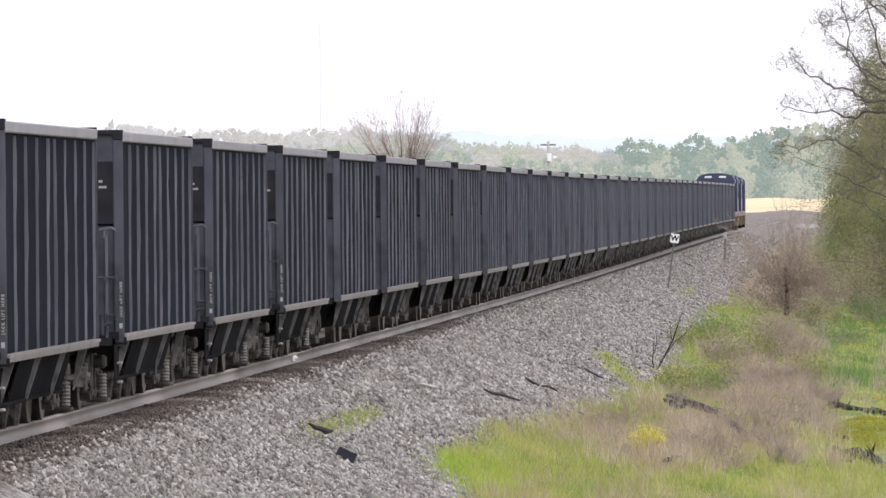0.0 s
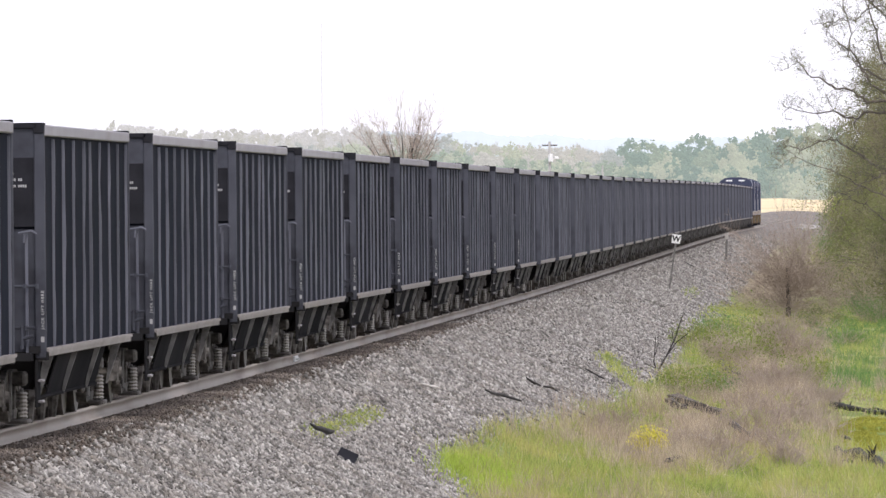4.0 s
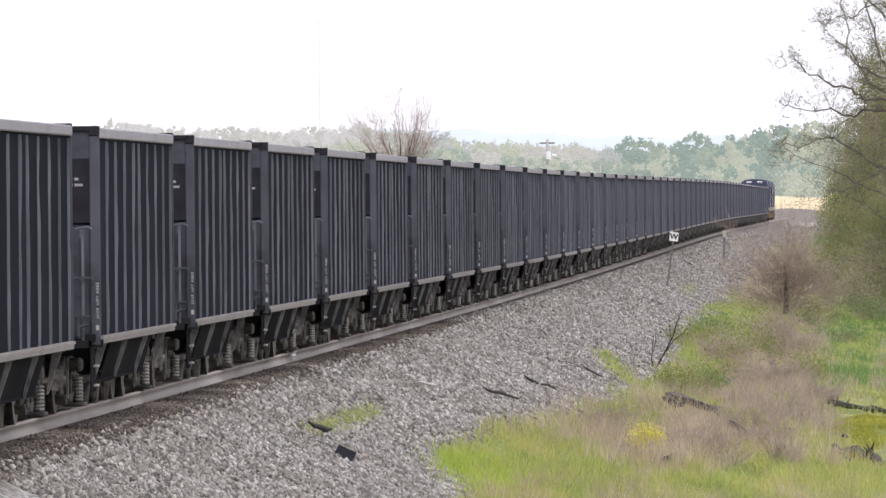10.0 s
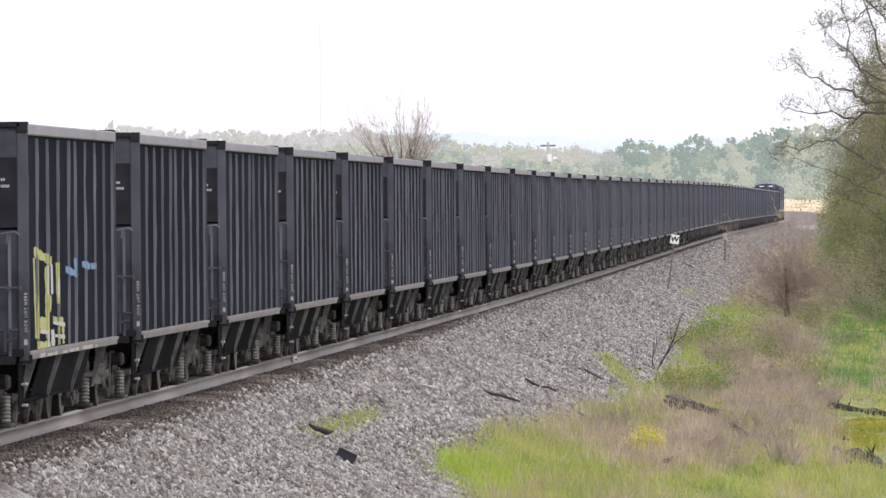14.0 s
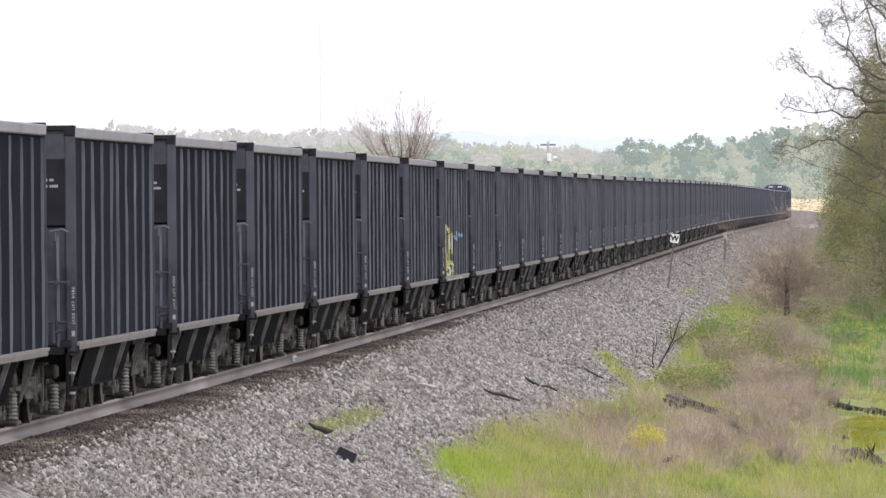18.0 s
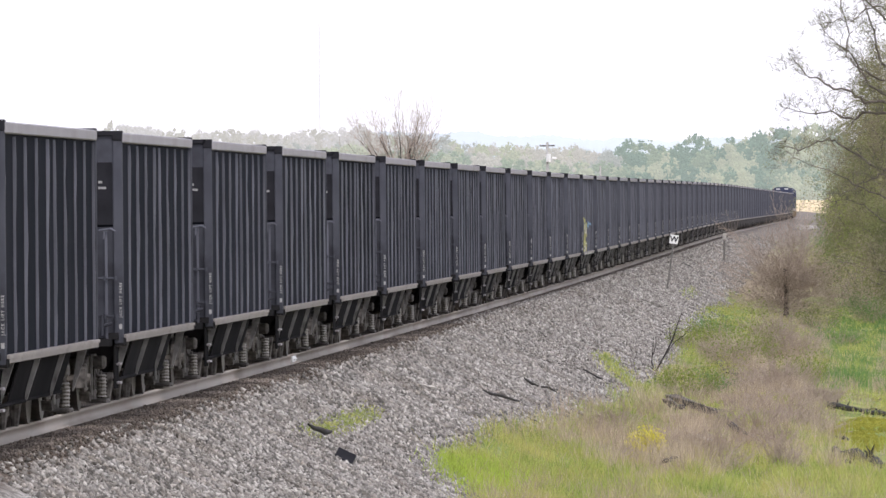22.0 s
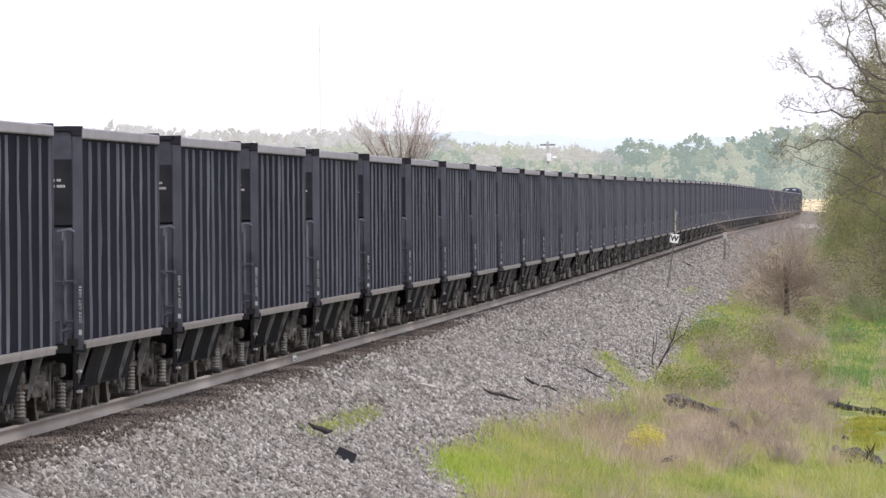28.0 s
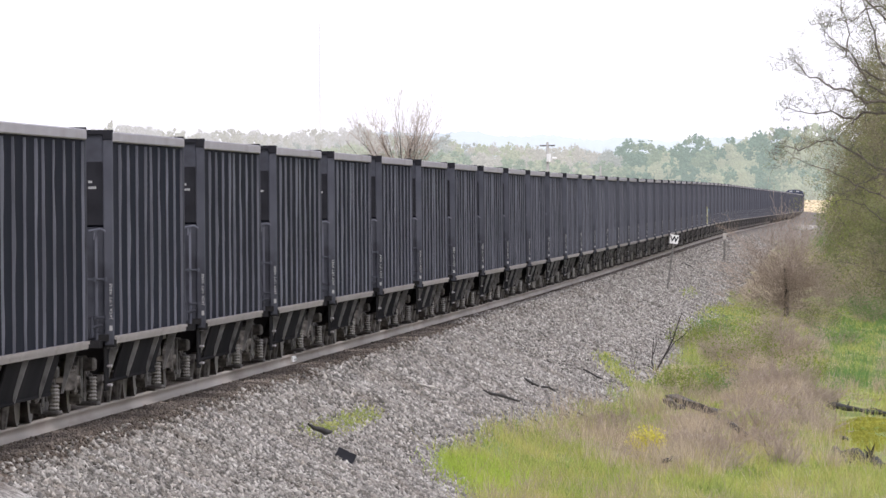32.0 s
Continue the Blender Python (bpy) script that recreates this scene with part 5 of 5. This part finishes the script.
    for k, (u, v, h, w) in enumerate(spots):
        x, y = on_ground(u, v)
        shrub("brown_bush", "low tangle of dry reddish-brown stalks", x, y, h, w, M_DRY, 80 + k, 190 if k < 6 else 60, 0, 0.03)
    for k in range(16):
        u, v = rnd.uniform(980, 1540), rnd.uniform(690, 870)
        x, y = on_ground(u, v)
        shrub("green_bush", "low yellow-green weed coming into leaf", x, y, rnd.uniform(0.12, 0.32), rnd.uniform(0.6, 1.6), M_GRASS, 150 + k, 26, 6, 0.022)
    x, y = on_ground(1148, 812)
    shrub("flowering_bush", "small bush covered in bright yellow flowers", x, y, 0.5, 0.5, M_BLOSSOM, 99, 60, 16, 0.022)
    x, y = on_ground(1325, 672)
    shrub("green_sapling", "slender sapling with yellow-green leaves", x, y, 2.1, 0.7, M, 98, 10, 16, 0.035, "sapling")
    for k, (u, v, h, w) in enumerate(((1300, 660, 1.7, 0.6), (1348, 625, 1.6, 0.5), (1440, 690, 0.9, 0.7), (1368, 655, 1.0, 0.5))):
        x, y = on_ground(u, v)
        shrub("green_sapling", "slender twiggy sapling with a few yellow-green leaves", x, y, h, w, M, 198 + k, 9, 7, 0.03, "sapling")
    # driftwood, sticks, scraps
    fallen("log", "charred black log lying in the grass", 1445, 716, 1580, 738, 0.09, M_LOG, 1, 0.6, bumps=7)
    fallen("log", "charred black log lying in the grass", 1468, 803, 1585, 832, 0.15, M_LOG, 2, 0.6, bumps=7)
    fallen("log", "thin charred branch in the grass", 1462, 722, 1560, 726, 0.04, M_LOG, 11)
    fallen("log", "thin charred branch in the grass", 1490, 818, 1560, 822, 0.05, M_LOG, 12)
    fallen("log", "thin charred branch in the grass", 1440, 766, 1510, 781, 0.05, M_LOG, 3)
    timber("old grey squared timber half sunk in the weeds", 1188, 716, 1284, 744, 0.24, 0.13, M_OLDWOOD)
    timber("old grey squared timber half sunk in the weeds", 1180, 724, 1206, 732, 0.16, 0.12, M_OLDWOOD)
    timber("narrow old timber half sunk in the weeds", 1275, 748, 1338, 788, 0.14, 0.1, M_OLDWOOD)
    fallen("log", "pale barkless stick among dry weeds", 1215, 798, 1266, 810, 0.06, M_PALEWOOD, 6, 6.0)
    fallen("log", "short dark stump in the weeds", 1176, 838, 1206, 828, 0.06, M_LOG, 7, 4.0)
    fallen("log", "short dark stump in the weeds", 1268, 662, 1305, 678, 0.10, M_OLDWOOD, 8, 3.0)
    for k, (a, b, c, d, r) in enumerate(((928, 677, 985, 702, 0.035), (855, 700, 920, 722, 0.04), (545, 778, 588, 786, 0.05), (600, 693, 625, 703, 0.015), (1020, 735, 1060, 752, 0.018), (1035, 660, 1068, 678, 0.03), (1208, 465, 1228, 476, 0.03), (955, 590, 970, 600, 0.02), (742, 688, 775, 697, 0.03), (940, 748, 960, 757, 0.02), (1050, 690, 1090, 715, 0.012))):
        fallen("stick", "thin dark stick lying on the ballast", a, b, c, d, r, M_PALEWOOD if k == 8 else M_LOG, 20 + k, 3.3, "stick", 4)
    (xa, ya), (xb, yb) = on_ground(592, 812), on_ground(624, 827)
    a, b = Vector((xa, ya, ground_z(xa, ya))), Vector((xb, yb, ground_z(xb, yb)))
    ax = (b - a).normalized()
    up = Vector((0.1, -0.6, 0.8))
    up = (up - ax * up.dot(ax)).normalized()
    across = up.cross(ax)
    m = Matrix((ax, across, up)).transposed().to_4x4()
    m.translation = (a + b) / 2 + up * 0.11
    slab = thing("scrap_plate", "black rubber or steel plate lying on the ballast", "scrap", m)
    h = (b - a).length / 2
    part("plate", one(-h, h, -0.125, 0.125, -0.025, 0.025, bevel=0.01), M_BLACK, slab)


build_near_growth()


# ======== distance ========
def lump_shape():
    v = np.array([(1, 0, 0), (-1, 0, 0), (0, 1, 0), (0, -1, 0), (0, 0, 1), (0, 0, -1)], float)
    return v, np.array([(0, 2, 4), (2, 1, 4), (1, 3, 4), (3, 0, 4), (2, 0, 5), (1, 2, 5), (3, 1, 5), (0, 3, 5)])


def slivers(name, foot, length, width, lean, mat, rs, label):
    """Thin upright twigs of bare far crowns, three-sided."""
    m = len(foot)
    tip = foot + np.stack([rs.normal(0, lean, m) * length, rs.normal(0, lean, m) * length, length], 1)
    ring = np.array([(math.cos(2.094 * k), math.sin(2.094 * k), 0) for k in range(3)]) * width
    v = np.concatenate([foot[:, None] + ring[None], tip[:, None]], 1).reshape(-1, 3)
    f = ((np.arange(m) * 4)[:, None, None] + np.array([(0, 1, 3), (1, 2, 3), (2, 0, 3)])[None]).reshape(-1, 3)
    return tagged(soup(name, v, f, mat), label, "backdrop", kind="structure")


def far_woods(name, rows, mats, seed, size, per, label, bare=()):
    """Crowns of many small uneven clumps, loose leaves at their rims, bare twigs on the tones named as bare."""
    rs = np.random.RandomState(seed)
    unit, tri = lump_shape()
    spots, lumps, twigs = [[] for _ in mats], [[] for _ in mats], [[] for _ in mats]
    for u0, u1, tops, depth0, depth1, step in rows:
        u = u0
        while u < u1:
            depth = rs.uniform(depth0, depth1)
            f = (u - u0) / (u1 - u0) * (len(tops) - 1)
            i = min(int(f), len(tops) - 2)
            top = tops[i] + (tops[i + 1] - tops[i]) * (f - i) + rs.normal(4, 4)
            x, y, z = spot(u, top, depth)
            zb = ground_z(x, y)
            w = rs.uniform(4.2, 7.5)
            kind = rs.randint(len(mats)) if rs.rand() < 0.45 else int((u // 70 + seed) % len(mats))
            h = max(z - zb, 3.0)
            # sub-crowns round the stem, each a heap of small uneven clumps
            for q in range(7):
                lr = w * rs.uniform(0.22, 0.40) * (0.75 if q == 0 else 1.0)
                fz = 1.0 if q == 0 else rs.uniform(0.25, 0.94)
                c = np.array([x + (rs.normal(0, w * 0.40) if q else 0), y + rs.normal(0, w * 0.42), zb + h * fz - lr])
                n = 46
                d = rs.normal(0, 1, (n, 3))
                d /= np.linalg.norm(d, axis=1)[:, None]
                cs = c + d * lr * rs.uniform(0.1, 0.95, (n, 1)) ** 0.8 * np.array([1, 1, 1.1])
                v = unit[None] * rs.uniform(0.6, 1.4, (n, len(unit), 1)) * (lr * rs.uniform(0.10, 0.30, (n, 1, 1))) + cs[:, None]
                lumps[kind].append(v.reshape(-1, 3))
                e = rs.normal(0, 1, (per, 3))
                e /= np.linalg.norm(e, axis=1)[:, None]
                spots[kind].append(c + e * lr * rs.normal(0.96, 0.13, (per, 1)))
                if kind in bare:
                    e = rs.normal(0, 1, (22, 3)) + np.array([0, 0, 1.0])
                    e /= np.linalg.norm(e, axis=1)[:, None]
                    twigs[kind].append(c + e * lr * 0.8)
            u += step * rs.uniform(0.6, 1.4)
    for k, mat in enumerate(mats):
        if lumps[k]:
            vs = np.concatenate(lumps[k])
            n = len(vs) // len(unit)
            faces = (tri[None] + (np.arange(n) * len(unit))[:, None, None]).reshape(-1, 3)
            tagged(soup(name, vs, faces, mat, None, False), label, "backdrop", kind="structure")
            tagged(leaves(name, np.concatenate(spots[k]), size, mat, None, rs, 0.12, 1, "structure"), label, "backdrop")
        if twigs[k]:
            foot = np.concatenate(twigs[k])
            slivers(name, foot, rs.uniform(0.5, 1.3, len(foot)), 0.06, 0.3, mat, rs, label)


def build_distance():
    # each wood tone carries its haze as emission over the leaf colour
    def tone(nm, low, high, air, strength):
        return haze_glow(surface(nm, [low, high], 0.09, 0.9, 0, 0, island=0.1, thin=0.3), air, strength)
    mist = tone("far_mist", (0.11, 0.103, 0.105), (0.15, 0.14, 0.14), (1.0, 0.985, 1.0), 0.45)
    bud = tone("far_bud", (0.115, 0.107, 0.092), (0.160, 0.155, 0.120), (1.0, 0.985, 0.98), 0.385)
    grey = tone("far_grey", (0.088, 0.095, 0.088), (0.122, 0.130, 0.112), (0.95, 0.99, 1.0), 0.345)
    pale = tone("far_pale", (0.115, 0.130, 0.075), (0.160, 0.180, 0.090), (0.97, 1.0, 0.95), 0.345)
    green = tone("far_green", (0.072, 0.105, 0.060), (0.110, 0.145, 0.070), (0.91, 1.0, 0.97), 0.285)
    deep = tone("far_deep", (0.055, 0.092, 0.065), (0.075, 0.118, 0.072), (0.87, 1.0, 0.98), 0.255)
    # the ridge glows pale blue in place of haze
    ridge = haze_glow(surface("far_ridge", [(0.15, 0.17, 0.2), (0.2, 0.22, 0.24)], 0.01, 0.9, 0, 0), (0.84, 0.91, 1.0), 0.52)
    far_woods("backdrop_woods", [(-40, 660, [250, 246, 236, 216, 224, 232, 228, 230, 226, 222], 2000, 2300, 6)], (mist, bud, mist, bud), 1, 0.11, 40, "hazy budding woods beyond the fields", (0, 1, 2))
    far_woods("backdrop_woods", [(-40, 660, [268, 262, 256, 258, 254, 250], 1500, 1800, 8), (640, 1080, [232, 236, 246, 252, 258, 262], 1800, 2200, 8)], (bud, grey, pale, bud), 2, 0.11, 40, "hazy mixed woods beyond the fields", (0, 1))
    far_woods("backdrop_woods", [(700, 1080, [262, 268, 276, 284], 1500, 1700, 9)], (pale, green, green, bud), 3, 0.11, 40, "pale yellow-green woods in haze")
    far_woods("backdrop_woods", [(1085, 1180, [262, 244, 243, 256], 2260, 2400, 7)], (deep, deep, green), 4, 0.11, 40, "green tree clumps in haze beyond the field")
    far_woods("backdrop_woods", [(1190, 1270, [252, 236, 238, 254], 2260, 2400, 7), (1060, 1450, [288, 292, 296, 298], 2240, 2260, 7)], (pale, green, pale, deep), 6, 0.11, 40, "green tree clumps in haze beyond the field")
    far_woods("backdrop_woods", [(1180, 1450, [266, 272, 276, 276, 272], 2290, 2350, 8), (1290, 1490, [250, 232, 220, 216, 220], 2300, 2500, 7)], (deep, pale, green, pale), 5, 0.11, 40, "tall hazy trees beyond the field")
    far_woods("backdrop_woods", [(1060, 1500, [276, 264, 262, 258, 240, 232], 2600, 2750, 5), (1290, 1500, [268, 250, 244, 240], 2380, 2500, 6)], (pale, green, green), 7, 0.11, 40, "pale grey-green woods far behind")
    # the far ridge
    rs = np.random.RandomState(3)
    us = np.arange(560, 1420, 6)
    verts = []
    for u in us:
        top = 240 - 6 * math.sin((u - 560) / 130) + 3 * math.sin(u / 23) + rs.normal(0, 1.2)
        verts += [spot(u, 375, 4400), spot(u, 300, 4450), spot(u, top, 4500)]
    n = len(us)
    faces = [(3 * i + j, 3 * i + 3 + j, 3 * i + 4 + j, 3 * i + 1 + j) for i in range(n - 1) for j in range(2)]
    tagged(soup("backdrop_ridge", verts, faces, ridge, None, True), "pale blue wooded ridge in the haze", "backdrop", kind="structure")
    rnd = random.Random(9)
    for k in range(14):
        u, v = rnd.uniform(1412, 1446), rnd.uniform(380, 404)
        x, y, _ = spot(u, v, 980)
        y += rnd.uniform(-60, 60)
        bm = bmesh.new()
        bmesh.ops.create_icosphere(bm, subdivisions=1, radius=1.0)
        for q in bm.verts:
            q.co *= rnd.uniform(0.7, 1.2)
        rock = part("rock", bm, M_ROCK, None)
        rock.matrix_basis = Matrix.Translation((x, y, ground_z(x, y) + 0.1)) @ Matrix.Diagonal((rnd.uniform(0.3, 0.7), rnd.uniform(0.3, 0.7), rnd.uniform(0.2, 0.4), 1))
        tagged(rock, "pale rock in a heap beside the field track", "rock", "rock heap")
    # radio mast
    x, y, z = spot(565, 40, 4300)
    mast = thing("radio_mast", "very tall thin radio mast fading in haze", "radio mast", pose(x, y, ground_z(x, y)))
    h = z - ground_z(x, y)
    for k in range(3):
        a = 2.094 * k
        part("leg", bar(bmesh.new(), (0.28 * math.cos(a), 0.28 * math.sin(a), 0), (0.24 * math.cos(a), 0.24 * math.sin(a), h), 0.2, 0.2), M_MAST, mast)
    # service pole with cross-arm, transformer and lamp
    x, y, z = spot(970, 250, 1300)
    g = ground_z(x, y)
    pole = thing("utility_pole", "pale utility pole with cross-arm, transformer and lamp", "utility pole", pose(x, y, g))
    h = z - g
    part("pole", rod(bmesh.new(), (0, 0, -0.5), (0, 0, h), 0.24, 0.19, 10), M_POLE, pole)
    part("crossarm", one(-1.15, 1.15, -0.06, 0.06, h - 0.68, h - 0.45), M_GALV, pole)
    for q in (-1.0, -0.4, 0.5, 1.0):
        part("insulator", rod(bmesh.new(), (q, 0, h - 0.45), (q, 0, h - 0.2), 0.06, 0.04, 8), M_SIGN, pole)
    part("transformer", rod(bmesh.new(), (0.2, -0.45, h - 3.0), (0.2, -0.45, h - 1.8), 0.36, 0.36, 12), M_SIGN, pole, "white transformer can")
    part("lamp_arm", rod(bmesh.new(), (0.1, -0.1, h - 2.9), (0.95, -0.2, h - 2.4), 0.06, 0.05, 6), M_SIGN, pole)
    part("lamp_head", one(0.7, 1.4, -0.4, -0.05, h - 2.65, h - 2.25, bevel=0.08), M_SIGN, pole, "white lamp head")
    for u, top, d in ((1064, 292, 1500),):
        x, y, z = spot(u, top, d)
        g = ground_z(x, y)
        p2 = thing("utility_pole", "plain pale pole by the fields", "utility pole", pose(x, y, g))
        part("pole", rod(bmesh.new(), (0, 0, -0.5), (0, 0, z - g), 0.2, 0.15, 8), M_POLE, p2)


build_distance()


# ======== what moves ========
TIMES = [t for t, _ in RUN]


def motions():
    for ob, base in TRAIN:
        walk(ob, [(t, car_pose(base, t)) for t in TIMES])


motions()
